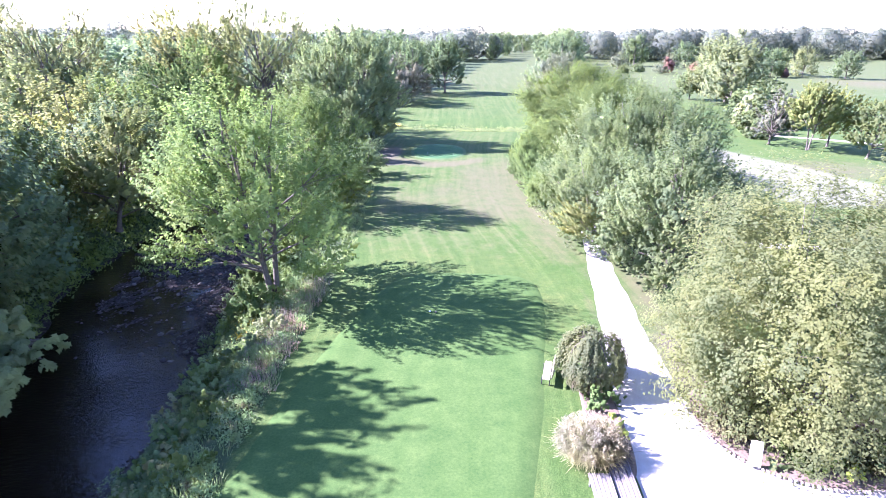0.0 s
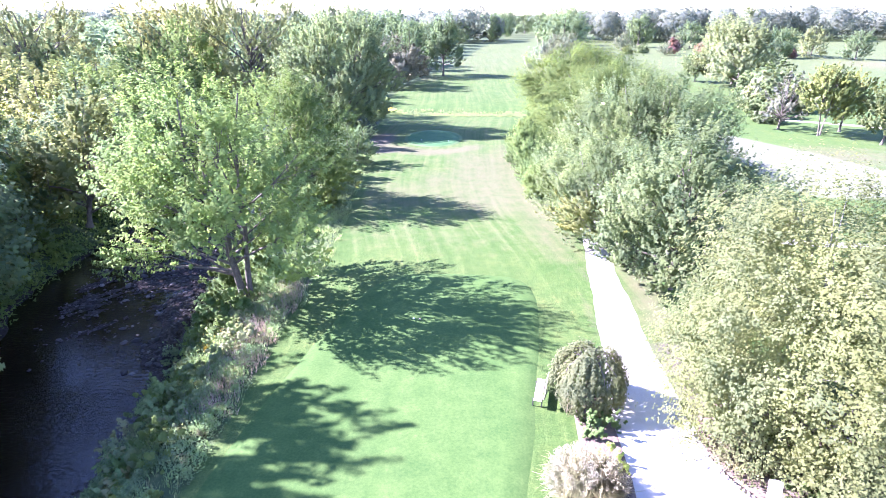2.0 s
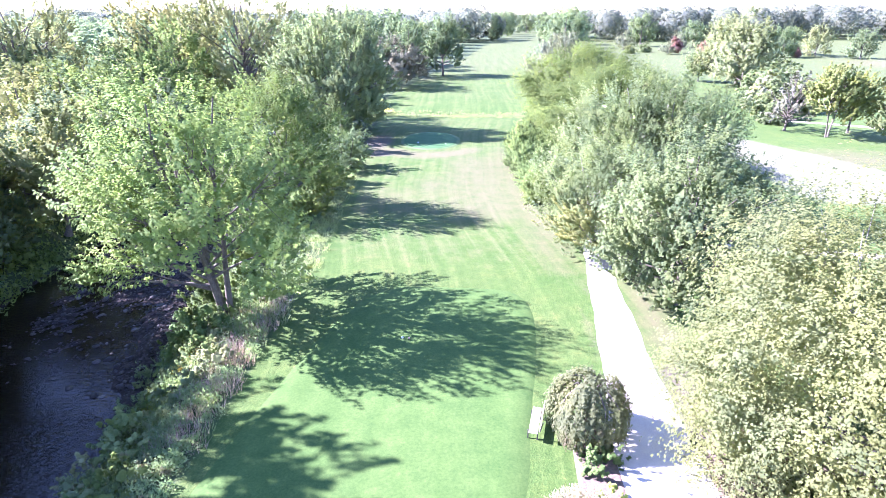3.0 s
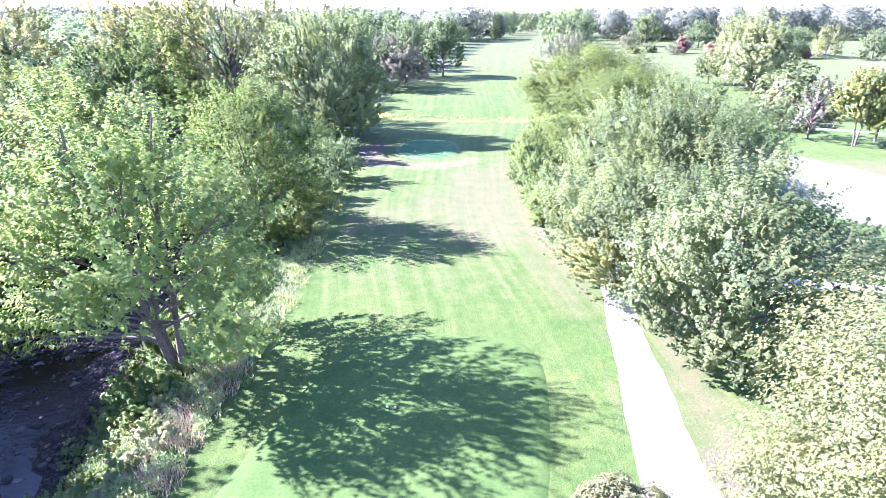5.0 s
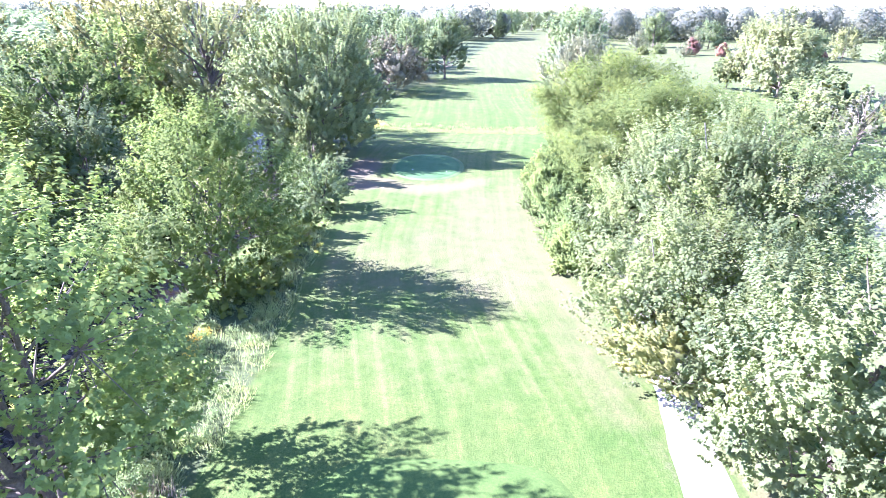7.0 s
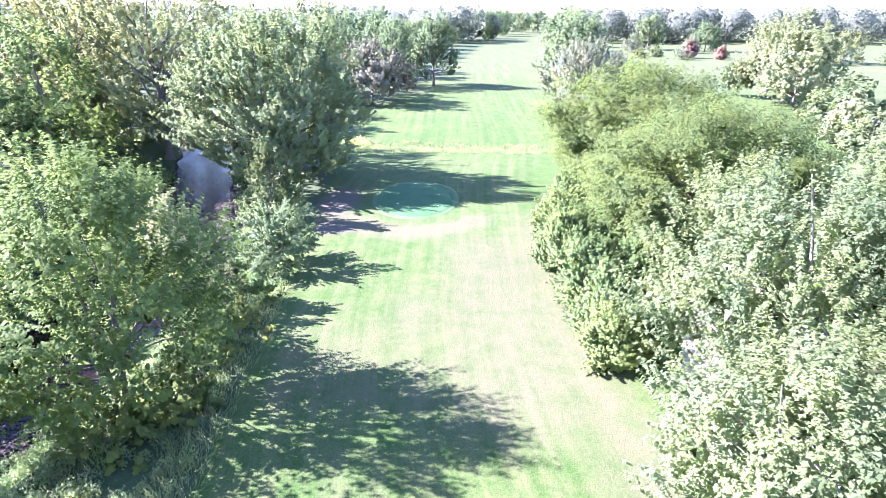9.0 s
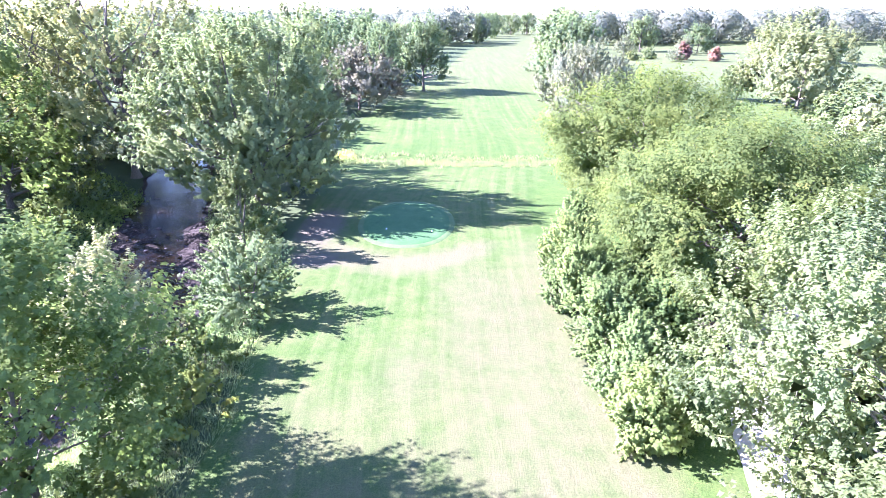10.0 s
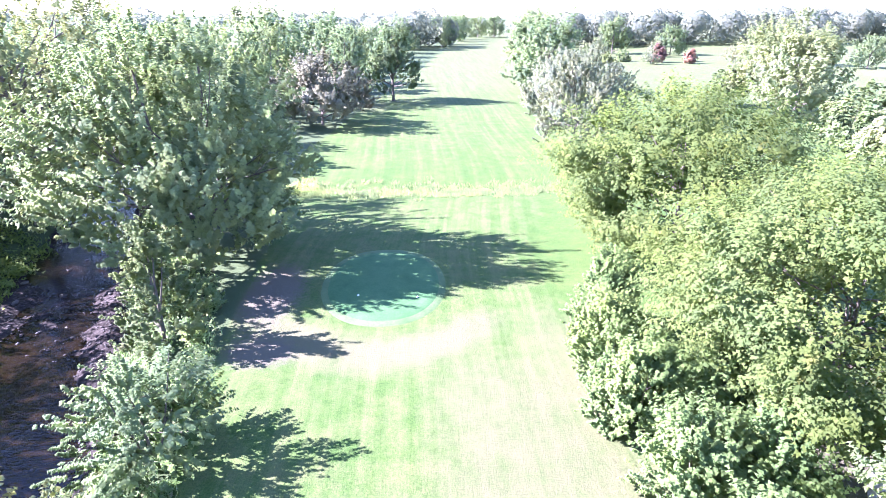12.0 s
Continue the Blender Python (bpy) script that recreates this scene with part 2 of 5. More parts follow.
def water_mat():
    m, t, b = mat_base("creek_water", 0.03)
    pos = t.nodes.new("ShaderNodeTexCoord").outputs["Object"]
    b.inputs["IOR"].default_value = 1.28
    b.inputs["Specular IOR Level"].default_value = 0.5
    b.inputs["Transmission Weight"].default_value = 0.5
    b.inputs["Base Color"].default_value = (0.016, 0.011, 0.007, 1)
    mp = nod(t, "ShaderNodeMapping", Scale=(1.0, 2.2, 1.0))
    t.links.new(pos, mp.inputs["Vector"])
    w = noise_tex(t, 2.4, 3.0, 0.6, mp.outputs[0])
    calm = ramp(t, noise_tex(t, 0.25, 2.0, 0.5, pos), [(0.42, (0.4, 0.4, 0.4)), (0.62, (1, 1, 1))])
    bump(t, b, maths(t, "MULTIPLY", w, calm), 1.0, 0.07)
    return m


WATER = water_mat()


def stone_mat():
    m, t, b = mat_base("creek_stone", 0.75)
    info = t.nodes.new("ShaderNodeObjectInfo")
    geo = t.nodes.new("ShaderNodeNewGeometry")
    k = maths(t, "FRACT", maths(t, "ADD", info.outputs["Random"], geo.outputs["Random Per Island"]))
    c = ramp(t, k, [(0.0, (0.014, 0.012, 0.012)), (0.5, (0.034, 0.029, 0.029)), (0.85, (0.075, 0.066, 0.063)), (1.0, (0.14, 0.126, 0.118))])
    n = noise_tex(t, 8.0, 4.0)
    c = mixc(t, 1.0, c, ramp(t, n, [(0.3, (0.7, 0.7, 0.7)), (0.7, (1.2, 1.2, 1.2))]), "MULTIPLY")
    t.links.new(c, b.inputs["Base Color"])
    bump(t, b, n, 0.4, 0.02)
    return m


STONE = stone_mat()


def plain_mat(name, col, rough=0.6, var=0.12, scale=8.0, stretch=(1, 1, 1)):
    m, t, b = mat_base(name, rough)
    pos = t.nodes.new("ShaderNodeTexCoord").outputs["Object"]
    mp = nod(t, "ShaderNodeMapping", Scale=stretch)
    t.links.new(pos, mp.inputs["Vector"])
    n = noise_tex(t, scale, 4.0, 0.6, mp.outputs[0])
    info = t.nodes.new("ShaderNodeObjectInfo")
    c = ramp(t, n, [(0.3, tuple(v * (1 - var) for v in col)), (0.7, tuple(min(1, v * (1 + var)) for v in col))])
    c = mixc(t, 1.0, c, ramp(t, info.outputs["Random"], [(0, (0.88, 0.88, 0.88)), (1, (1.1, 1.1, 1.1))]), "MULTIPLY")
    t.links.new(c, b.inputs["Base Color"])
    bump(t, b, n, 0.25, 0.01)
    return m


WOOD_GREY = plain_mat("weathered_wood", (0.17, 0.15, 0.15), 0.8, 0.25, 3.0, (6, 0.6, 6))
WOOD_BENCH = plain_mat("pale_bench_wood", (0.36, 0.31, 0.23), 0.6, 0.15, 3.0, (6, 0.6, 6))
METAL_DARK = plain_mat("dark_metal", (0.05, 0.05, 0.05), 0.45)
SIGN_WHITE = plain_mat("sign_white", (0.78, 0.77, 0.74), 0.5, 0.04)
EDGE_STONE = plain_mat("edging_stone", (0.26, 0.225, 0.19), 0.85, 0.3, 5.0)
SOIL = plain_mat("bare_soil", (0.34, 0.26, 0.20), 0.95, 0.3, 6.0)
MULCH = plain_mat("brown_mulch", (0.12, 0.088, 0.068), 0.95, 0.35, 9.0)
MARK_WHITE = plain_mat("white_plastic", (0.75, 0.75, 0.73), 0.4, 0.03)


# ---------------- mesh helpers ----------------
def mesh_np(name, co, quads, material, smooth=False, normals=None):
    me = bpy.data.meshes.new(name)
    co = np.asarray(co, np.float32).reshape(-1, 3)
    quads = np.asarray(quads, np.int32)
    n, k = quads.shape
    me.vertices.add(len(co))
    me.vertices.foreach_set("co", co.ravel())
    me.loops.add(n * k)
    me.loops.foreach_set("vertex_index", quads.ravel())
    me.polygons.add(n)
    me.polygons.foreach_set("loop_start", np.arange(0, n * k, k, dtype=np.int32))
    if smooth:
        me.polygons.foreach_set("use_smooth", np.ones(n, bool))
    me.materials.append(material)
    me.update(calc_edges=True)
    if normals is not None:
        me.polygons.foreach_set("use_smooth", np.ones(n, bool))
        me.normals_split_custom_set_from_vertices(np.repeat(normals, k, 0))
    return me


def part_of(name, me, parent, label=""):
    ob = new(name, me)
    ob.parent = parent
    if label:
        tagged(ob, label)
    return ob


def part(name, bm, material, parent, label=""):
    me = bpy.data.meshes.new(name)
    bm.to_mesh(me)
    bm.free()
    me.materials.append(material)
    return part_of(name, me, parent, label)


def box(bm, x, y, z, sx, sy, sz, bev=0.0, rot=None):
    m = Matrix.Translation((x, y, z)) @ (rot or Matrix()) @ Matrix.Diagonal((sx, sy, sz, 1))
    r = bmesh.ops.create_cube(bm, size=1.0, matrix=m)
    if bev:
        edges = {e for v in r["verts"] for e in v.link_edges}
        bmesh.ops.bevel(bm, geom=list(edges), offset=bev, segments=1, affect="EDGES")
    return bm


def unit(v):
    return v / np.maximum(np.linalg.norm(v, axis=-1, keepdims=True), 1e-6)


def leaves_np(p, d, nrm, length, width):
    """Pointed leaves at p, along d, facing nrm."""
    s = unit(np.cross(d, nrm))
    L, W = length[:, None], width[:, None]
    co = np.stack([p - d * L * 0.4 - s * W * 0.5, p - d * L * 0.4 + s * W * 0.5, p + d * L * 0.6], 1).reshape(-1, 3)
    return co, np.arange(len(p) * 3).reshape(-1, 3)


PROFILE = {
    "maple": lambda s: np.sqrt(np.clip(1 - ((s - 0.40) / 0.62) ** 2, 0, 1)),
    "oak": lambda s: np.sqrt(np.clip(1 - ((s - 0.42) / 0.59) ** 2, 0, 1)),
    "vase": lambda s: np.sqrt(np.clip(1 - ((s - 0.62) / 0.66) ** 2, 0, 1)),
    "dome": lambda s: np.sqrt(np.clip(1 - (np.clip(s - 0.12, 0, 1) / 0.9) ** 2, 0, 1)) * np.clip(0.8 + s * 1.6, 0, 1),
    "cone": lambda s: np.clip(1.05 - s, 0, 1) ** 0.75 * np.clip(0.75 + s * 2.5, 0, 1),
    "umbrella": lambda s: np.sqrt(np.clip(1 - ((s - 0.52) / 0.56) ** 2, 0, 1)),
}


def crown_np(rng, h, r, base, shape, clumps, per, leaf, size, up=0.8, flat=1.0, droop=0.0, shell=0.34, lobes=0.2, slim=0.55, extra=(), clear=None, spray=0, dense=0.0, core=8, own=0.0):
    """Boughs spread over a crown, each set with leafy shoots. Returns mesh arrays and the bough centres."""
    f = PROFILE[shape]
    spray = spray or (34 if leaf < 0.2 else 16 if leaf < 0.35 else 8)
    total = clumps * per * (dense or (0.85 if leaf < 0.2 else 0.85 if leaf < 0.4 else 1.1))
    boughs = max(10, int(clumps * 0.62))
    s = rng.random(boughs * 4)
    s = s[rng.random(len(s)) < np.maximum(f(s), 0.12)][:boughs]
    k = len(s)
    th = rng.random(k) * 2 * np.pi
    ph = rng.random(6) * 6.28
    lob = 1 + lobes * (np.sin(2 * th + ph[0] + 2.5 * s) * 0.6 + np.sin(3 * th + ph[1] - 4 * s) * 0.6 + np.sin(5 * th + ph[2] + 7 * s) * 0.5)
    depth = rng.random(k) ** shell
    depth = np.where(s < 0.3, 0.55 + 0.45 * depth, depth)
    rad = max(r - 0.35 * size, 0.5 * r) * f(s) * lob * depth
    z = base + s * (h - 0.6 * size * (1 - droop) - base) * (0.96 + 0.05 * np.sin(th * 2 + ph[3]))
    c = np.stack([rad * np.cos(th), rad * np.sin(th), z], 1)
    if clear:
        # an open side below the crown, where the stems show
        low = (z < clear[0]) & (np.cos(th - clear[1]) > clear[2])
        c[low, 2] += 0.5 * (h - clear[0]) * rng.random(int(low.sum())) + clear[0] - z[low]
    if len(extra):
        c[:len(extra)] = extra
    hull = np.stack([c[:, 0] / r, c[:, 1] / r, 1.3 * (c[:, 2] - base) / (h - base) - 0.35], 1)
    bsize = size * rng.uniform(0.6, 1.25, k)
    # each bough is a plume along its own line, set with shoots on the outer side
    line = unit(hull * np.array([1.0, 1.0, 0.6]) + np.array([0, 0, up * 0.75 - 1.3 * droop]) + rng.normal(0, 0.16, (k, 3)))
    line = unit(line * np.array([1, 1, flat]))
    shoots = max(2, int(round(total / (k * spray))))
    i = np.repeat(np.arange(k), shoots)
    m = len(i)
    u = rng.uniform(-0.9, 0.35, m)
    side = unit(rng.normal(0, 1, (m, 3)) + hull[i] * 0.5 + np.array([0, 0, 0.3]))
    foot = line[i] * (u * bsize[i])[:, None] + side * (bsize[i] * (0.25 + 0.5 * rng.random(m)) * (0.8 - 0.3 * u))[:, None] * np.array([1, 1, 0.85 * flat])
    ax = unit(line[i] * 0.75 + side * 0.42 + np.array([0, 0, 0.25 * up]) + rng.normal(0, 0.16, (m, 3)))
    reach = bsize[i] * rng.uniform(0.45, 0.9, m)
    # leaves round each shoot, thinning towards its tip
    j = np.repeat(np.arange(m), spray)
    n = len(j)
    t = rng.random(n) ** 0.8
    rnd = rng.normal(0, 1, (n, 3))
    radial = unit(rnd - ax[j] * np.sum(rnd * ax[j], 1, keepdims=True))
    wide = reach[j] * slim * (0.46 - 0.32 * t) * rng.uniform(0.4, 1.1, n)
    p = c[i][j] + foot[j] + ax[j] * (reach[j] * t)[:, None] + radial * wide[:, None]
    p[:, 2] = np.maximum(p[:, 2], 0.05)
    nrm = unit(ax[j] * 0.45 + radial * 0.35 + hull[i][j] * 0.25 + np.array([0, 0, 0.5]) + rng.normal(0, 0.2, (n, 3)))
    d = radial * 0.7 + ax[j] * 0.5 + rng.normal(0, 0.35, (n, 3)) - np.array([0, 0, 0.2 + 0.6 * droop])
    d = unit(d - nrm * np.sum(d * nrm, 1, keepdims=True))
    L = leaf * (1.12 if leaf < 0.16 else 1.5) * rng.uniform(0.75, 1.25, n)
    co, q = leaves_np(p, d, nrm, L, L * rng.uniform(0.75, 1.0, n))
    # broad overlapping leaves deep inside each bough close the crown
    g = np.repeat(np.arange(k), core)
    deep = c[g] + line[g] * (rng.uniform(-0.9, 0.1, len(g)) * bsize[g])[:, None] + rng.normal(0, 0.15, (len(g), 3)) * bsize[g][:, None] * np.array([1, 1, flat])
    deep[:, 2] = np.maximum(deep[:, 2], 0.05)
    w = bsize[g] * rng.uniform(0.18, 0.34, len(g))
    co2, q2 = leaves_np(deep, unit(rng.normal(0, 1, (len(g), 3))), unit(rng.normal(0, 1, (len(g), 3)) + np.array([0, 0, 0.4])), w, w * 0.8)
    # leaves of one shoot catch the light much alike
    own = own or (0.42 if leaf < 0.16 else 0.22)
    soft = unit(hull[i][j] * 0.8 + side[j] * 0.5 + np.array([0, 0, 0.45]))
    soft = np.concatenate([unit(nrm * own + soft * (1 - own)), unit(hull[g] + np.array([0, 0, 0.4]) + rng.normal(0, 0.2, (len(g), 3)))])
    co, q = np.concatenate([co, co2]), np.concatenate([q, q2 + len(co)])
    return co, q, c, soft


def tube(acc, pts, r0, r1, sides=6, flare=0.0):
    """Adds a tapered tube along pts to acc = [verts, quads]."""
    pts = np.asarray(pts, float)
    n = len(pts)
    v0 = sum(len(a) for a in acc[0])
    tan = unit(np.gradient(pts, axis=0))
    s = unit(np.cross(tan, np.array([0.31, 0.95, 0.05])))
    o = np.cross(tan, s)
    a = np.arange(sides) * 2 * np.pi / sides
    rr = np.linspace(r0, r1, n)
    rr[0] *= 1 + flare
    ring = pts[:, None] + rr[:, None, None] * (np.cos(a)[None, :, None] * s[:, None] + np.sin(a)[None, :, None] * o[:, None])
    acc[0].append(ring.reshape(-1, 3))
    i = np.arange(n - 1)[:, None] * sides + np.arange(sides)[None]
    j = np.arange(n - 1)[:, None] * sides + (np.arange(sides)[None] + 1) % sides
    acc[1].append((v0 + np.stack([i, j, j + sides, i + sides], -1)).reshape(-1, 4))


def limbs_np(rng, h, base, c, stems=1, limbs=18, girth=0.022, spread=0.0, lean=(0, 0), twigs=30, first=0):
    """Stems, limbs and twigs of a tree, each as [verts, quads]."""
    tops, bodies, fine = [], [], [[], []]
    grid = np.array([0, 0.04, 0.12, 0.25, 0.4, 0.6, 0.8, 1.0])
    for k in range(stems):
        a = 6.28 * k / max(stems, 1) + rng.random()
        ex, ey = (spread * math.cos(a), spread * math.sin(a)) if stems > 1 else (0, 0)
        wob = rng.normal(0, 0.012 * h, (8, 2)) * grid[:, None]
        x = ex * (0.12 + 0.88 * grid) + lean[0] * grid + wob[:, 0]
        y = ey * (0.12 + 0.88 * grid) + lean[1] * grid + wob[:, 1]
        pts = np.stack([x, y, grid * h * 0.86 - 0.15], 1)
        r0 = h * girth * (0.7 if stems > 1 else 1.0)
        body = [[], []]
        tube(body, pts, r0, r0 * 0.16, 8, 0.45)
        bodies.append(body)
        tops.append((pts, r0))
    order = np.concatenate([np.arange(0, first, 3, dtype=int), first + rng.permutation(len(c) - first)])
    mids, arms = [], []
    for e in order[:limbs]:
        pts, r0 = tops[rng.integers(len(tops))]
        goal = c[e]
        zz = np.clip(goal[2] * rng.uniform(0.4, 0.75), base * 0.55, h * 0.75)
        f = zz / (h * 0.86)
        start = np.array([np.interp(f, grid, pts[:, q]) for q in range(3)])
        mid = (start + goal) / 2 + np.array([0, 0, 0.06 * h * rng.uniform(-0.6, 1)]) + rng.normal(0, 0.02 * h, 3)
        u = np.linspace(0, 1, 6)[:, None]
        curve = (1 - u) ** 2 * start + 2 * u * (1 - u) * mid + u ** 2 * goal
        arm = [[], []]
        tube(arm, curve, r0 * (0.5 - 0.3 * f), r0 * 0.06, 5)
        arms.append(arm)
        mids.append((curve[3], r0, arm))
    for e in order[limbs:limbs + twigs]:
        if not mids:
            break
        best = min(mids, key=lambda q: np.sum((q[0] - c[e]) ** 2))
        u = np.linspace(0, 1, 4)[:, None]
        tube(fine, best[0] * (1 - u) + c[e] * u + np.array([0, 0, 0.3]) * u * (1 - u), best[1] * 0.12, best[1] * 0.035, 4)
    return bodies, arms, fine


def tree(name, x, y, h, r, base, shape, clumps, per, leaf, size, mat, seed, label, bark=None, category="tree", z=0.0,
         turn=0.0, stems=1, limbs=18, girth=0.022, spread=0.0, lean=(0, 0), twigs=30, group="", split=True, **kw):
    rng = np.random.default_rng(seed)
    co, q, c, soft = crown_np(rng, h, r, base, shape, clumps, per, leaf, size, **kw)
    if lean != (0, 0):
        f = np.clip(co[:, 2] / h, 0, 1)
        co[:, 0] += lean[0] * f
        co[:, 1] += lean[1] * f
        c = c + np.array([lean[0], lean[1], 0]) * (c[:, 2:] / h)
    thing = new(name)
    tagged(thing, label, category, group)
    thing.matrix_basis = pose(x, y, z, 0, 0, turn)
    bodies, arms, fine = limbs_np(rng, h, base, c, stems, limbs, girth, spread, lean, twigs, len(kw.get("extra", ())))
    wood = bark or BARK
    if not split:
        for arm in arms:
            n0 = sum(len(a) for a in fine[0])
            fine[0].extend(arm[0])
            fine[1].extend(q_ + n0 for q_ in arm[1])
    for body in bodies:
        part_of("trunk", mesh_np("trunk", np.concatenate(body[0]), np.concatenate(body[1]), wood, True), thing)
    for arm in arms if split else ():
        part_of("limb", mesh_np("limb", np.concatenate(arm[0]), np.concatenate(arm[1]), wood, True), thing)
    if fine[0]:
        tagged(part_of("branchwork", mesh_np("branchwork", np.concatenate(fine[0]), np.concatenate(fine[1]), wood, True), thing), kind="stuff")
    part_of("crown", mesh_np("crown", co, q, mat, normals=soft), thing)
    return thing


# ---------------- ground ----------------
CREEK_Y = (-60, 0, 20, 30, 37, 44, 50, 58, 68, 82, 94, 110, 140, 220, 400)
CREEK_X = (-17, -19, -19.5, -19.6, -21.9, -22.8, -23.2, -21.5, -19.6, -23.5, -27.5, -33, -48, -90, -160)
CREEK_W = (5, 5.5, 5.6, 5.4, 6.0, 5.6, 5.0, 4.5, 4.5, 4.2, 3.4, 3.0, 3.0, 3.0, 3.0)


def smooth01(a, b, v):
    u = np.clip((v - a) / (b - a), 0, 1)
    return u * u * (3 - 2 * u)


def wave(x, y, k, p):
    return np.sin(x * k + p) * np.cos(y * k * 0.83 + 1.7 * p) + 0.5 * np.sin(x * k * 2.1 - y * k * 1.7 + p)


def creek_dist(x, y):
    """Distance from the water's edge; negative in the creek."""
    return np.abs(x - np.interp(y, CREEK_Y, CREEK_X)) - np.interp(y, CREEK_Y, CREEK_W) + 0.35 * wave(x, y, 0.55, 0.4)


def height(x, y):
    x, y = np.asarray(x, float), np.asarray(y, float)
    d = creek_dist(x, y)
    bank = -2.1 * (1 - smooth01(0.0, 4.2, d)) - 0.55 * (1 - smooth01(-2.6, 0.3, d))
    # gravel bar on the fairway side of the creek
    side = x - np.interp(y, CREEK_Y, CREEK_X)
    bar = smooth01(-5.2, -2.6, side) * smooth01(26, 33, y) * (1 - smooth01(50, 56, y)) * (d < 0.3)
    bank = bank + bar * (0.51 + 0.07 * wave(x, y, 1.1, 2.0) + 0.06 * wave(x, y, 3.1, 0.5)) * (1 - smooth01(-0.4, 0.3, d))
    bar2 = smooth01(72, 77, y) * (1 - smooth01(85, 90, y)) * (d < 0.3)
    bank = bank + bar2 * (0.47 + 0.09 * wave(x, y, 1.0, 0.7) + 0.04 * wave(x, y, 2.7, 0.5)) * (1 - smooth01(-0.4, 0.3, d))
    far = smooth01(150, 500, y) * 3.0 * smooth01(60, 200, x)
    dip = -0.35 * np.exp(-((y - 104) / 2.2) ** 2) * smooth01(-16, -8, x) * (1 - smooth01(30, 60, x))
    return bank + far + dip + 0.06 * wave(x, y, 0.16, 1.3) + 0.25 * wave(x, y, 0.02, 0.3) * smooth01(60, 160, np.abs(x) + np.abs(y - 60))


def axis(parts):
    out = []
    for a, b, step in parts:
        out.extend(np.arange(a, b, step))
    out.append(parts[-1][1])
    return np.array(out)


PATH_Y = (-20, 12, 16, 19.3, 22.2, 25.5, 30.3, 38, 44, 48, 52, 57, 62, 65, 68, 71)
PATH_L = (7.2, 7.2, 7.2, 7.2, 7.25, 7.7, 8.45, 9.4, 10.2, 10.7, 11.0, 12.0, 13.7, 15.8, 19.0, 23.0)
PATH_R = (24, 24, 23, 18.5, 11.3, 11.05, 11.1, 11.45, 11.8, 12.1, 12.6, 14.0, 15.9, 18.2, 21.4, 25.4)

gx = axis([(-2500, -400, 150), (-400, -120, 20), (-120, -40, 4), (-40, -5, 0.5), (-5, 20, 0.8), (20, 60, 2), (60, 200, 10), (200, 600, 40), (600, 2500, 190)])
gy = axis([(-300, -20, 20), (-20, 10, 3), (10, 100, 0.6), (100, 130, 1), (130, 300, 5), (300, 700, 25), (700, 4000, 150)])
X, Y = np.meshgrid(gx, gy)
Z = height(X, Y)
nx, ny = len(gx), len(gy)
ii = (np.arange(ny - 1)[:, None] * nx + np.arange(nx - 1)[None]).reshape(-1)
ground_me = mesh_np("ground", np.stack([X, Y, Z], -1).reshape(-1, 3), np.stack([ii, ii + 1, ii + nx + 1, ii + nx], 1), GROUND, True)
D = creek_dist(X, Y)
edge = np.interp(Y, (10, 20, 34, 42, 58, 80, 100, 120, 165, 225, 300, 366, 503), (-8, -8.2, -7.9, -7.8, -8.8, -11, -11.5, -14, -8, 1, 10, 21, 42))
redge = np.interp(Y, (10, 38, 45, 56, 65, 73, 90, 102, 125, 170, 208, 270, 400, 510), (30, 30, 8.6, 8.3, 7.6, 7.4, 9, 13, 18, 22, 26, 34, 52, 74))
mown = smooth01(-1, 0.5, X - edge) * smooth01(-1.0, 1.5, redge - X)
rough = 1 - smooth01(-1.2, 0.4, X - edge)
rough = np.maximum(rough, np.exp(-((Y - 104) / 1.3) ** 2) * (X > -14) * (X < 16) * 0.42)
dry = 0.75 * np.exp(-((X - np.interp(Y, (40, 56, 66, 80), (8.5, 7.2, 6.2, 6.5))) / 2.6) ** 2) * smooth01(34, 46, Y) * (1 - smooth01(74, 88, Y))
ring = np.sqrt(((X + 2.8) / 7.0) ** 2 + ((Y - 82.6) / 8.6) ** 2)
dry = np.maximum(dry, 1.05 * np.exp(-((ring - 0.98) / 0.27) ** 2) * (1 - smooth01(76, 82, Y)))
dry = np.maximum(dry, 0.72 * np.exp(-(((X + 1.2) / 3.6) ** 2 + ((Y - 61) / 6.5) ** 2)))
dry = np.maximum(dry, 0.8 * np.exp(-(((X + 10) / 3.0) ** 2 + ((Y - 80) / 5) ** 2)))
dry = np.maximum(dry, 0.75 * np.exp(-(((X + 8) / 5) ** 2 + ((Y - 158) / 10) ** 2)))
dry = np.maximum(dry, 0.8 * np.exp(-((X - np.interp(Y, PATH_Y, PATH_R) - 1.2) / 1.6) ** 2) * (Y < 56))
dry = np.maximum(dry, 0.5 * np.exp(-((X - np.interp(Y, PATH_Y, PATH_L) + 0.3) / 0.5) ** 2) * (Y < 56))
dry = np.maximum(dry, 0.9 * smooth01(120, 140, X) * np.exp(-((Y - 215) / 35) ** 2))
dry = np.maximum(dry, 0.85 * np.exp(-((X - 46) / 16) ** 2 - ((Y - 74 - 0.15 * (X - 46)) / 8) ** 2))
dry = np.maximum(dry, 0.85 * np.exp(-(((X - 17) / 6) ** 2 + ((Y - 69) / 6) ** 2)))
dry = np.maximum(dry, 0.78 * smooth01(-4.5, 2.0, X) * (1 - smooth01(7, 11, X)) * smooth01(46, 54, Y) * (1 - smooth01(70, 82, Y)))
dry = np.maximum(dry, 0.6 * smooth01(-10, -7, X) * smooth01(50, 54, Y) * (1 - smooth01(59, 64, Y)) * (X < 6))
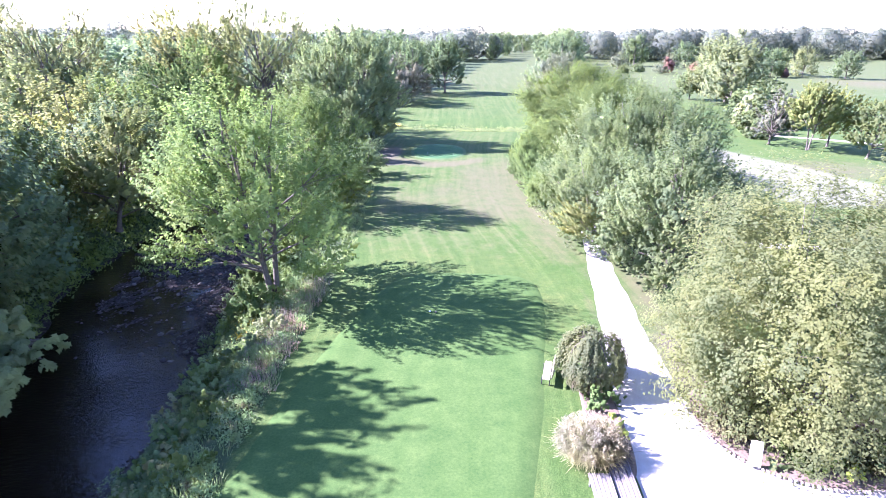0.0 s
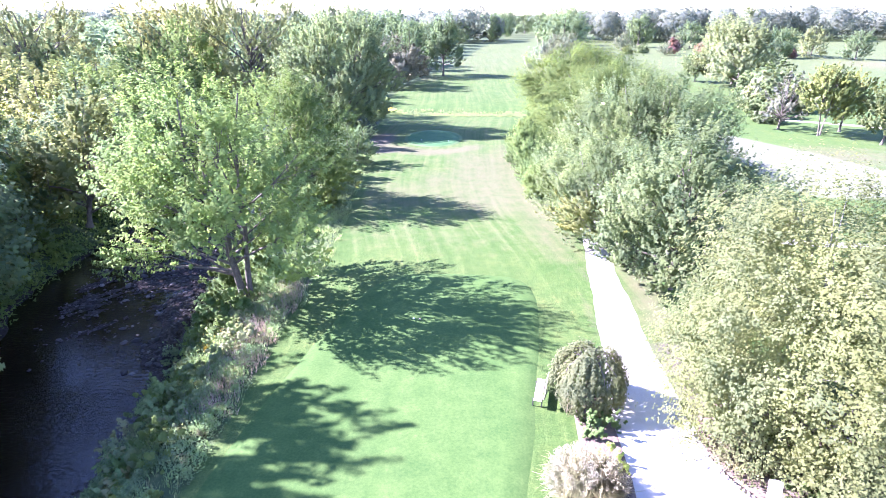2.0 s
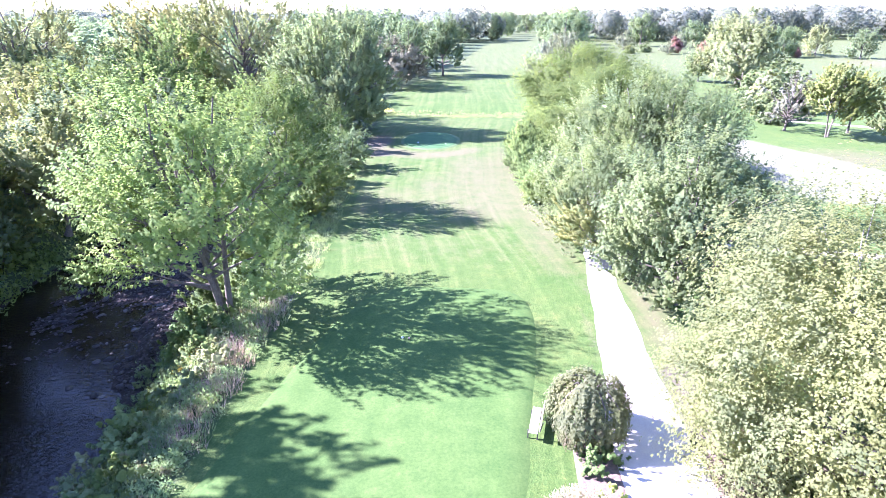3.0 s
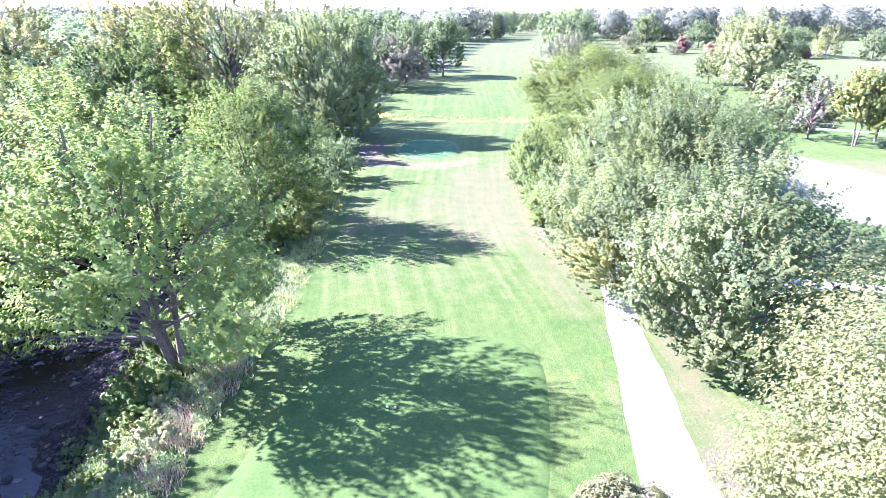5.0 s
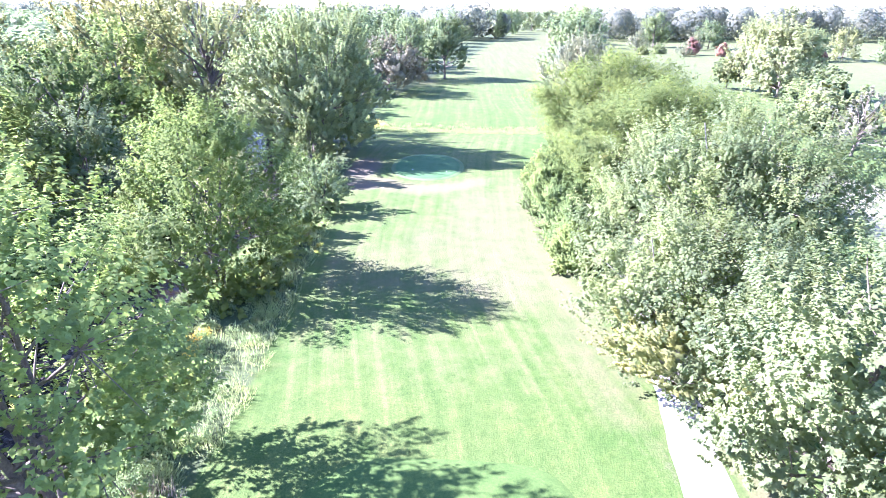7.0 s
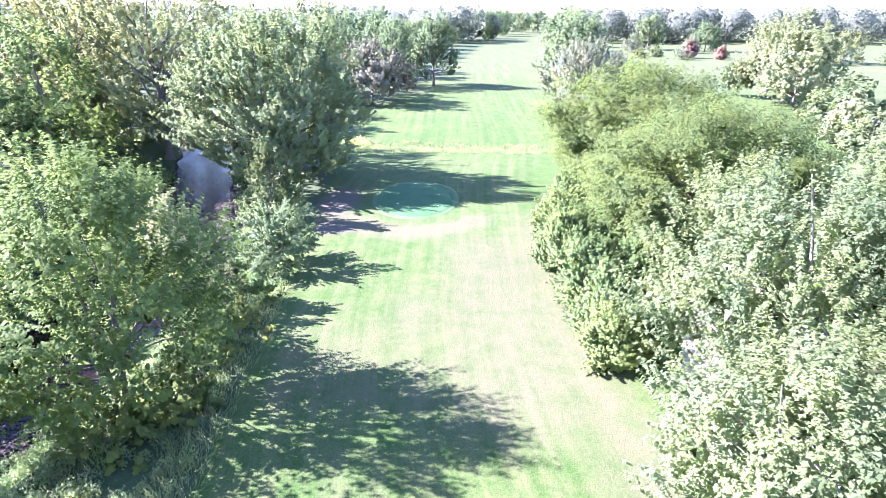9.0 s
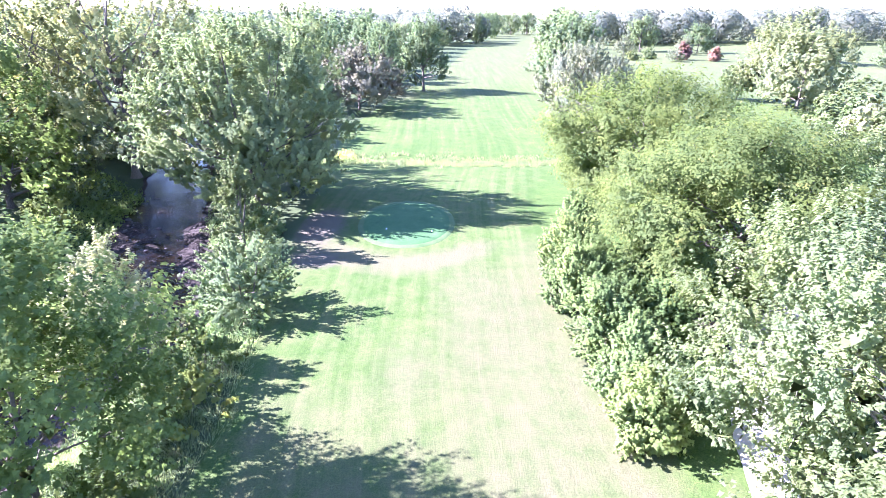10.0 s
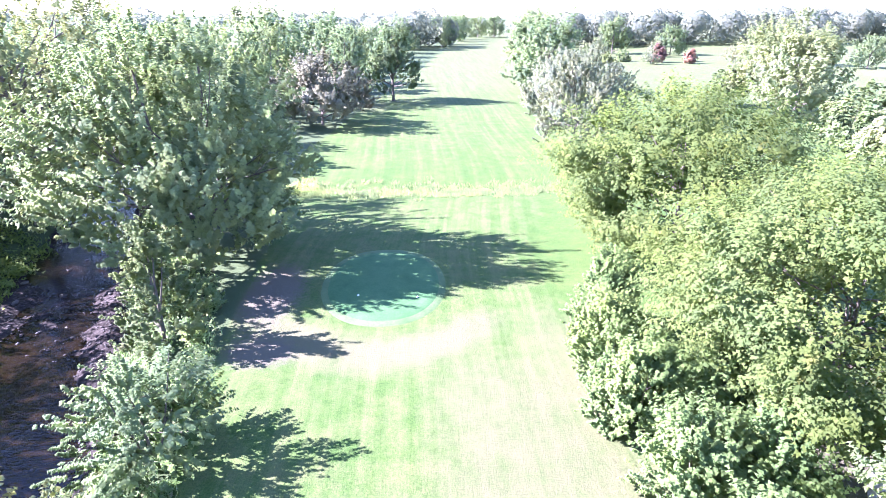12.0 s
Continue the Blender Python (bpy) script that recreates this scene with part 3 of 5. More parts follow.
dry = np.maximum(dry, 0.36 * smooth01(95, 125, Y) + 0.22 * smooth01(140, 200, Y))
dry = np.maximum(dry, 0.4 * mown * smooth01(36, 46, Y) * (1 - smooth01(95, 120, Y)))
mud = 1 - smooth01(-0.1, 1.1, D)
bare_soil = np.exp(-(((X - 15.5) / 4.5) ** 2 + ((Y - 68) / 7) ** 2)) + 0.85 * np.exp(-((X - np.interp(Y, PATH_Y, PATH_R) - 0.9) / 1.3) ** 2) * (Y < 31) * (Y > 19) + 0.5 * np.exp(-((X - np.interp(Y, PATH_Y, PATH_L) + 0.15) / 0.25) ** 2) * (Y < 56) + np.exp(-(((X + 9.6) / 2.4) ** 2 + ((Y - 81.5) / 5.5) ** 2)) + 0.8 * np.exp(-(((X + 8.6) / 2.5) ** 2 + ((Y - 74.5) / 1.6) ** 2))
pale_field = smooth01(31, 36, X) * (1 - smooth01(45, 50, X + 0.48 * (Y - 69.5))) * smooth01(55, 61, Y)
for nm, arr in (("mown", mown), ("rough", rough), ("dry", dry), ("mud", mud), ("bare", bare_soil), ("pale", pale_field), ("track", X - np.interp(Y, (30, 42, 52, 62, 74, 88, 104), (4.6, 3.4, 1.4, 0.2, 0, 1.0, 3.0)) + 0.25 * np.sin(0.15 * Y))):
    ground_me.attributes.new(nm, "FLOAT", "POINT").data.foreach_set("value", arr.astype(np.float32).ravel())
ground = tagged(new("ground", ground_me), "sunlit green golf course grass with dry worn patches", "grass", kind="structure")


def strip(name, ys, left, right, material, lift, cols=10, rows=90):
    """A sheet laid over the ground between two edges."""
    yy = np.linspace(ys[0], ys[-1], rows)
    l, r = np.interp(yy, ys, left), np.interp(yy, ys, right)
    wob = 0.06 * np.sin(yy * 0.9) + 0.03 * np.sin(yy * 2.6 + 1)
    u = np.linspace(0, 1, cols)
    x = (l + wob * 0.7)[:, None] * (1 - u) + (r + wob[::-1])[:, None] * u
    y = np.repeat(yy[:, None], cols, 1)
    z = height(x, y) + lift
    z[:, 0] -= lift + 0.012
    z[:, -1] -= lift + 0.012
    i = (np.arange(rows - 1)[:, None] * cols + np.arange(cols - 1)[None]).reshape(-1)
    return mesh_np(name, np.stack([x, y, z], -1).reshape(-1, 3), np.stack([i, i + 1, i + cols + 1, i + cols], 1), material, True)


cart_path = tagged(new("road", strip("road", PATH_Y, PATH_L, PATH_R, GRAVEL, 0.05, 14, 200)), "pale crushed gravel cart path", "path", kind="structure")



def ribbon(name, x0, y0, x1, y1, bend, wide, label):
    """A gravel path running across the grass between two points."""
    u = np.linspace(0, 1, 60)
    x = x0 + (x1 - x0) * u
    y = y0 + (y1 - y0) * u + bend * np.sin(np.pi * u)
    v = []
    for k in (-1.0, -0.9, 0.0, 0.9, 1.0):
        yy = y + k * wide * (0.5 + 0.03 * np.sin(9 * u + k))
        v.append(np.stack([x, yy, height(x, yy) + (0.05 if abs(k) < 1 else -0.01)], 1))
    i = (np.arange(4)[:, None] * 60 + np.arange(59)[None]).reshape(-1)
    return tagged(new(name, mesh_np(name, np.concatenate(v), np.stack([i, i + 1, i + 61, i + 60], 1), GRAVEL, True)), label, "path", kind="structure")


ribbon("path_side", 21.0, 46.6, 60.0, 40.0, 0.8, 1.1, "pale gravel path behind the birch")
ribbon("path_park", 53.0, 101.5, 120.0, 80.0, -5.0, 1.2, "pale gravel path across the park")
wy = np.linspace(-40, 130, 171)
wx = np.interp(wy, CREEK_Y, CREEK_X)
ww = np.interp(wy, CREEK_Y, CREEK_W) + 1.6
wv = np.stack([np.stack([wx - ww, wy, np.full_like(wy, -2.12)], 1), np.stack([wx + ww, wy, np.full_like(wy, -2.12)], 1)], 1).reshape(-1, 3)
wi = np.arange(170) * 2
water = tagged(new("water", mesh_np("water", wv, np.stack([wi, wi + 1, wi + 3, wi + 2], 1), WATER)), "shallow brown creek water rippling over stones", "creek", kind="structure")


def pad(name, outline, lift, material, label, slope=0.5):
    """A raised mown platform with a sloped shoulder, from a smooth closed outline function of the angle."""
    n, rings = 72, 9
    cx, cy, fun = outline
    a = np.arange(n) * 2 * np.pi / n
    ex, ey = fun(a)
    v = []
    for k in range(rings + 1):
        f = k / rings
        x, y = cx + ex * f, cy + ey * f
        v.append(np.stack([x, y, height(x, y) + lift], 1))
    ln = np.hypot(ex, ey)
    x, y = cx + ex * (1 + slope / ln), cy + ey * (1 + slope / ln)
    v.append(np.stack([x, y, height(x, y) - 0.03], 1))
    v = np.concatenate(v)
    k = np.arange(rings + 1)[:, None] * n
    i = np.arange(n)[None]
    q = np.stack([k + i, k + (i + 1) % n, k + n + (i + 1) % n, k + n + i], -1).reshape(-1, 4)
    return tagged(new(name, mesh_np(name, v, q, material, True)), label, "grass", kind="structure")


def superoval(rx, ry, p):
    return lambda a: (rx * np.sign(np.cos(a)) * np.abs(np.cos(a)) ** p, ry * np.sign(np.sin(a)) * np.abs(np.sin(a)) ** p)


def slanted(fun, k):
    """The same outline, leaning to one side along its length."""
    def inner(a):
        ex, ey = fun(a)
        return ex + k * ey, ey
    return inner


pad("tee_ground", (-1.6, 24.0, slanted(superoval(5.4, 14.5, 0.42), 0.18)), 0.12, TEE, "close-mown green tee platform in dappled shade", 0.7)
COLLAR = turf_mat("collar_turf", (0.048, 0.086, 0.033), (0.068, 0.112, 0.045), (0.095, 0.138, 0.062))
pad("tee_collar", (-2.8, 82.5, superoval(3.75, 5.35, 0.9)), 0.06, COLLAR, "pale close-cut collar round the small tee", 0.25)
pad("forward_tee", (-2.8, 82.5, superoval(3.4, 4.9, 0.9)), 0.10, GREEN, "small oval bluish-green mown tee ringed by longer grass", 0.3)

# ---------------- trees along the creek, fairway side ----------------
low_branch = [(-2.4 - 0.29 * k + 0.5 * math.sin(k * 2.4), -1.2 - 0.06 * k + 0.5 * math.cos(k * 1.9), 4.0 - 0.08 * k + 0.3 * math.sin(k)) for k in range(15)]
tree("maple_tree", -11.7, 35.4, 14.1, 6.1, 2.6, "maple", 340, 180, 0.138, 1.35, LEAF_MAPLE, 11,
     "tall bright green maple on the creek bank", up=0.9, stems=3, spread=1.8, limbs=30, twigs=80, shell=0.46, slim=0.42, flat=0.8, lobes=0.2, extra=low_branch, clear=(5.0, radians(225), 0.25), lean=(-0.7, -1.1), core=0, spray=18, own=0.55)
tree("walnut_tree", -13.6, 53.0, 11.6, 5.0, 1.6, "maple", 250, 270, 0.13, 1.4, LEAF_WALNUT, 12,
     "deep green walnut tree leaning over the fairway edge", up=0.6, limbs=14, twigs=50, stems=2, spread=1.0, girth=0.017, slim=0.42, lobes=0.26, spray=18, core=3, own=0.55)
tree("silver_maple", -16.0, 87.0, 16.4, 7.7, 1.5, "maple", 330, 350, 0.16, 1.8, LEAF_SILVER_DEEP, 13,
     "large silvery green maple beside the forward tee", up=0.9, limbs=24, twigs=50, stems=2, spread=2.0, slim=0.4, shell=0.3, core=3)
tree("willow_sapling", -13.8, 75.6, 7.4, 2.3, 0.4, "cone", 80, 230, 0.14, 0.8, LEAF_SILVER, 14,
     "slim pale green sapling at the creek edge", up=0.8, limbs=10, twigs=12)
tree("willow_bush", -15.6, 61.6, 6.8, 3.0, 0.2, "dome", 90, 210, 0.13, 1.0, LEAF_WILLOW, 18,
     "pale yellow-green willow bush on the creek bank", category="bush", up=0.9, slim=0.5, limbs=10, twigs=12, stems=4, spread=1.2, girth=0.012)
tree("sumac_tree", -11.0, 67.3, 4.9, 2.7, 0.3, "dome", 80, 240, 0.125, 1.1, LEAF_SUMAC, 15,
     "spreading blue-green sumac shrub at the turf edge", category="shrub", up=0.3, flat=0.7, slim=0.4, limbs=10, twigs=12, stems=3, spread=1.4)
overhang = [(4.2 + 0.33 * k + 0.6 * math.sin(2.1 * k), -1.6 + 1.3 * math.sin(1.3 * k), 4.6 - 0.16 * k + 0.6 * math.cos(1.7 * k)) for k in range(16)]
tree("bank_tree", -27.0, 23.8, 18.0, 7.0, 1.5, "maple", 420, 210, 0.165, 1.3, LEAF_WOOD, 16, "dark green tree leaning over the creek bank", limbs=16, shell=0.45, lobes=0.1, slim=0.8, core=12, extra=overhang)

# ---------------- trees right of the fairway ----------------
tree("birch_tree", 16.1, 24.3, 11.6, 6.6, 0.6, "oak", 520, 450, 0.088, 1.7, LEAF_BIRCH, 21,
     "pale yellow-green river birch with several stems", bark=BARK_PALE, up=0.5, droop=0.25, stems=4, spread=2.4, limbs=18, twigs=60, girth=0.0105, slim=0.5, lobes=0.08, shell=0.46, core=0, spray=11, own=0.28)
tree("young_maple", 14.2, 37.6, 10.4, 5.1, 1.6, "maple", 240, 290, 0.13, 1.45, LEAF_ASH, 22,
     "full green maple shading the gravel path", limbs=18, twigs=40, spray=22, slim=0.42, up=1.2, core=5, own=0.25)
tree("pale_maple", 11.7, 46.2, 7.9, 5.0, 1.5, "maple", 200, 330, 0.125, 1.4, LEAF_SILVER, 28,
     "pale silver maple with bare white lower limbs", bark=BARK_PALE, up=1.0, limbs=40, twigs=40, stems=3, spread=2.0, spray=14, slim=0.45, core=3, own=0.3)
tree("white_maple", 17.1, 54.4, 12.0, 7.2, 1.2, "maple", 340, 480, 0.115, 1.7, LEAF_SILVER, 23,
     "broad silver maple with pale leaf undersides", bark=BARK_PALE, up=1.3, limbs=30, twigs=60, stems=3, spread=2.5, slim=0.4, spray=30, core=8, own=0.15)
tree("yellow_maple", 12.0, 43.0, 4.9, 2.6, 2.0, "oak", 90, 150, 0.115, 0.75, LEAF_YELLOW, 24,
     "small leaning tree with yellowing leaves over the path", bark=BARK_PALE, lean=(-3.6, -1.0), limbs=12, twigs=14, flat=0.6)
tree("honey_locust", 18.0, 70.0, 11.6, 8.2, 1.6, "oak", 420, 390, 0.125, 1.8, LEAF_LOCUST, 25,
     "wide feathery yellow-green honey locust", up=0.35, flat=0.5, slim=0.6, spray=12, own=0.15, core=3, girth=0.016, limbs=24, twigs=60, shell=0.34, lobes=0.2)
tree("honey_locust", 17.4, 86.0, 12.8, 8.8, 2.0, "oak", 380, 290, 0.155, 1.9, LEAF_LOCUST, 26,
     "wide feathery honey locust with dense light green crown", up=0.35, flat=0.5, slim=0.6, spray=12, own=0.15, core=3, girth=0.016, limbs=24, twigs=50, shell=0.34, lobes=0.2)
tree("pear_tree", 20.5, 123.0, 12.6, 7.2, 1.8, "oak", 260, 200, 0.17, 1.5, LEAF_GREY, 27, "round grey-green tree with stiff upright twigs", up=1.4, slim=0.4)

SHRUBS = ((8.8, 57.4, 3.6, 1.8), (8.9, 60.6, 4.4, 2.2), (8.6, 64.4, 4.3, 2.2), (11.6, 64.6, 4.2, 2.2), (8.5, 68.4, 4.4, 2.2), (12.0, 69.0, 4.4, 2.2), (8.6, 72.4, 4.6, 2.2), (9.6, 76.4, 4.8, 2.3))
for i, (x, y, h, r) in enumerate(SHRUBS):
    tree("yew_bush", x, y, h, 0.93 * r, 0.05, "cone" if i % 2 else "dome", 80, 230, 0.125, 0.95, LEAF_HEDGE, 40 + i,
         "dense dark green bush clipped by the fairway edge", category="bush", up=0.9, slim=0.36, shell=0.3, limbs=6, twigs=6, girth=0.012, dense=0.95, spray=15, group="bushes along the fairway", split=False)

# ---------------- wood across the creek and further trees ----------------
tree("yellow_bank_tree", -28.6, 47.0, 10.6, 4.2, 2.0, "oak", 130, 185, 0.16, 1.5, LEAF_YELLOW, 51, "yellowing tree on the far creek bank", limbs=14, slim=0.4, shell=0.3, lobes=0.16, core=3, lean=(2.6, -0.8))
tree("grey_ash", -35.0, 73.0, 13.0, 6.4, 3.0, "umbrella", 170, 175, 0.18, 1.8, LEAF_LOCUST, 52, "rounded grey-green ash in the creek wood", up=0.4, flat=0.6, slim=0.38, shell=0.3, core=3)
cot = tree("cottonwood", -31.5, 95.5, 19.5, 10.0, 3.0, "vase", 230, 190, 0.185, 2.2, LEAF_TALL, 53, "tall thinning cottonwood with yellowed leaves", limbs=30, twigs=40, shell=0.36, slim=0.38, core=3, split=False)
tree("cottonwood", -44.0, 100.0, 20.0, 9.5, 4.0, "vase", 220, 175, 0.195, 2.2, LEAF_TALL, 54, "very tall cottonwood behind the creek wood", limbs=26, shell=0.36, slim=0.38, core=3)
oak = tree("oak_tree", -14.6, 139.0, 11.0, 7.6, 2.2, "oak", 190, 150, 0.24, 1.6, LEAF_OAK, 55, "dark spreading oak beside the fairway", limbs=20, flat=0.8, slim=0.5, split=False)
tall = tree("elm_tree", -4.4, 166.0, 15.6, 5.2, 2.6, "maple", 140, 130, 0.27, 1.8, LEAF_WOOD, 56, "upright green elm at the fairway edge", up=1.1, split=False)
wood_a = tree("wood_tree", -31.0, 34.0, 11.5, 4.8, 0.8, "maple", 120, 100, 0.19, 1.6, LEAF_WOOD, 57, "green wild tree of the creek wood", limbs=12, twigs=12, slim=0.55, spray=14, shell=0.3, lobes=0.16, core=3, group="creek wood", split=False)
wood_b = tree("wood_tree", -34.5, 41.0, 12.5, 5.2, 0.8, "oak", 120, 100, 0.19, 1.7, LEAF_WALNUT, 58, "green wild tree of the creek wood", limbs=12, twigs=12, slim=0.55, spray=14, shell=0.3, lobes=0.16, core=3, group="creek wood", split=False)
wood_y = tree("wood_tree", -38.5, 58.0, 11.8, 4.8, 1.0, "maple", 120, 98, 0.19, 1.6, LEAF_YELLOW, 59, "yellow-green wild tree of the creek wood", limbs=12, twigs=12, slim=0.55, spray=14, shell=0.3, lobes=0.16, core=3, group="creek wood", split=False)

wood_n = tree("wood_tree", -28.8, 33.0, 11.5, 4.8, 0.8, "maple", 120, 120, 0.17, 1.6, LEAF_WOOD, 157, "green wild tree leaning over the creek", limbs=12, twigs=12, slim=0.55, spray=14, shell=0.3, lobes=0.16, core=3, group="creek wood", split=False)
wood_far = tree("wood_tree", -55.0, 84.0, 12.5, 5.4, 0.8, "oak", 90, 66, 0.28, 1.8, LEAF_WOOD, 158, "green wild tree deep in the creek wood", limbs=10, twigs=6, slim=0.4, shell=0.3, lobes=0.16, core=3, group="creek wood", split=False)
rng = np.random.default_rng(5)


def place(src, x, y, k):
    copy_thing(src, pose(x, y, float(height(x, y)), 0, 0, float(rng.uniform(0, 360))) @ Matrix.Diagonal((k, k, k * float(rng.uniform(0.92, 1.12)), 1)))


for x, y, k, s in ((-31, 53, .85, wood_a), (-33, 61, .95, wood_b), (-30.5, 67, .8, wood_a), (-40, 66, 1, wood_b), (-42, 47, .95, wood_y), (-43, 75, 1.05, wood_a),
                   (-37, 85, 1.1, wood_b), (-46, 88, 1.0, wood_y), (-27, 103, .95, wood_b), (-27, 114, 1.1, wood_a), (-29, 124, 1.1, wood_b), (-31, 136, 1.15, wood_a),
                   (-24, 150, 1.2, wood_b), (-13, 160, 1.0, wood_a), (-41, 31, 1.0, wood_b), (-34, 24, 1.1, wood_a), (-47, 40, 1.0, wood_a), (-50, 55, 1.0, wood_b),
                   (-52, 70, 1.1, wood_y), (-50, 99, 1.2, wood_b), (-52, 118, 1.3, wood_y), (-40, 125, 1.3, wood_a), (-36, 148, 1.3, wood_b), (-60, 33, 1.0, wood_y),
                   # tall copies at x -36 to -40 are unseen, added to darken the creek
                   (-62, 50, 1.0, wood_a), (-64, 100, 1.15, wood_y), (-30, 27, .95, wood_b), (-30.8, 39.5, .5, wood_n), (-33, 47.5, .8, wood_a), (-35, 35, 1.05, wood_a), (-36, 29, 1.1, wood_b), (-29, 18, 1, wood_b), (-33, 14, 1.1, wood_a), (-30, 36.5, .6, wood_n), (-31.0, 43, .5, wood_n), (-28.9, 29, .8, wood_n), (-29.5, 24, 1.0, wood_n), (-27.5, 15.5, 1.5, wood_n), (-26.6, 28.4, .55, wood_n), (-25.8, 20, 1.15, wood_n), (-38, 27, 1.25, wood_a), (-39, 35, 1.25, wood_b), (-40, 43, 1.2, wood_a), (-36, 19, 1.3, wood_b), (-44, 99, 1.0, wood_b), (-48, 109, 1.15, wood_a), (-39, 96, .75, wood_n), (-52, 126, 1.2, wood_b), (-36, 104, .7, wood_a)):
    place(wood_far if s is not wood_y and (x < -44 or y > 105) else s, x, y, k)

for x, y, k in ((-61, 88, 1.0), (-80, 96, 1.0)):
    place(cot, x, y, k)

# lighter trees for the distance
mid_a = tree("park_tree", 66.0, 147.0, 14.0, 8.0, 1.5, "maple", 80, 62, 0.4, 2.6, LEAF_PARK, 61, "big light green park tree", slim=0.42, core=4, limbs=10, twigs=0, group="park trees", split=False)
mid_b = tree("park_tree", -17.0, 182.0, 15.0, 7.5, 1.0, "oak", 80, 58, 0.42, 2.6, LEAF_WOOD, 62, "full green tree lining the fairway", slim=0.42, core=4, limbs=8, twigs=0, group="park trees", split=False)
mid_c = tree("park_tree", 27.0, 158.0, 9.5, 5.0, 0.6, "oak", 80, 52, 0.34, 1.9, LEAF_GREY, 63, "grey-green tree lining the fairway", slim=0.42, core=4, limbs=8, twigs=0, group="park trees", split=False)
tree("twin_tree", 52.0, 88.2, 10.0, 3.5, 3.0, "oak", 130, 170, 0.17, 1.4, LEAF_TWIN, 64, "yellowing park tree with two leaning stems", slim=0.4, shell=0.3, core=3, stems=2, spread=2.2, limbs=14)
tree("park_maple", 56.6, 91.2, 9.0, 3.4, 2.6, "oak", 110, 140, 0.17, 1.4, LEAF_TWIN, 164, "yellow-green park tree with a bare trunk", slim=0.4, core=3, limbs=12)
tree("cottonwood", 68.0, 154.0, 17.6, 9.4, 1.5, "maple", 130, 190, 0.27, 2.6, LEAF_PARK, 165, "big light green park cottonwood", up=1.3, slim=0.42, limbs=10, twigs=0)
tree("lone_tree", 61.0, 160.0, 7.6, 3.3, 1.6, "oak", 60, 50, 0.42, 1.2, LEAF_ASH, 166, "small dark green lone park tree", limbs=8, twigs=0)
tree("weeping_willow", 55.0, 114.0, 6.4, 3.0, 0.3, "dome", 80, 60, 0.34, 1.2, LEAF_WILLOW, 167, "pale weeping willow in the park thicket", droop=1.1, slim=0.4, limbs=8, twigs=0)
bare = tree("bare_tree", 48.8, 93.2, 9.2, 4.0, 2.0, "oak", 60, 9, 0.25, 1.2, LEAF_OAK, 65, "nearly leafless grey tree", limbs=40, twigs=20)
red = tree("russet_tree", 90.0, 264.0, 7.5, 2.6, 1.0, "cone", 60, 40, 0.6, 1.2, LEAF_RED, 66, "russet conical tree in the park", limbs=4, twigs=0, split=False)
light = tree("willow_bush", 58.0, 118.0, 6.0, 4.2, 0.1, "dome", 70, 34, 0.46, 1.3, LEAF_ASH, 67, "green thicket in the park", category="bush", limbs=6, twigs=0, group="park thicket", split=False)
dark_ever = tree("linden_tree", 57.0, 82.6, 8.6, 3.8, 2.0, "oak", 120, 140, 0.17, 1.4, LEAF_ASH, 68, "green spreading park tree with a leaning trunk", slim=0.4, core=3, limbs=10, lean=(1.2, 0), split=False)

for x, y, k, s in ((59, 124, 1, light), (63, 130, 1.1, light), (52, 104, .8, light), (55, 110, .9, light), (70, 136, 1.2, light), (50, 99, .55, light), (60, 112, .9, light),
                   (23, 141, 1, mid_c), (26, 149, .8, mid_c), (29, 170, 1.1, mid_c), (30, 182, 1.2, mid_b), (34, 196, 1.1, mid_c),
                   (33, 212, 1.2, mid_b), (37, 228, 1.1, mid_a), (40, 250, 1.1, mid_b), (44, 272, 1.1, mid_a), (50, 300, 1.2, mid_b), (56, 330, 1.2, mid_a), (64, 370, 1.2, mid_b), (72, 410, 1.2, mid_a),
                   (-19, 200, .85, mid_b), (-21, 214, .85, mid_a), (-17, 232, .85, mid_b), (-15, 250, .85, mid_a), (-12, 270, .85, mid_b), (-8, 292, .85, mid_b), (-5, 315, .85, mid_a), (-1, 340, .85, mid_b), (16, 368, 1.1, mid_b),
                   (22, 398, 1.1, mid_b), (30, 440, 1.2, mid_b), (36, 480, 1.2, mid_a), (52, 520, 1.2, mid_b), (66, 530, 1.3, mid_b), (-26, 166, 1.1, mid_b), (-34, 180, 1.2, mid_a), (-22, 196, 1.1, mid_b),
                   (70, 262, .6, light), (78, 268, .7, light), (84, 256, .6, mid_c), (100, 290, .8, mid_c),
                   (96, 200, .6, light), (118, 262, .8, mid_c), (129, 243, .55, red), (140, 250, .8, mid_a), (124, 244, .8, mid_b), (136, 262, .8, mid_b), (150, 238, .8, mid_b), (110, 300, .9, mid_b), 
                   (165, 200, .8, mid_b), (99, 258, .8, red), (104, 268, .6, light), (75, 290, .9, mid_c), (88, 310, 1.0, mid_b)):
    place(s, x, y, k)


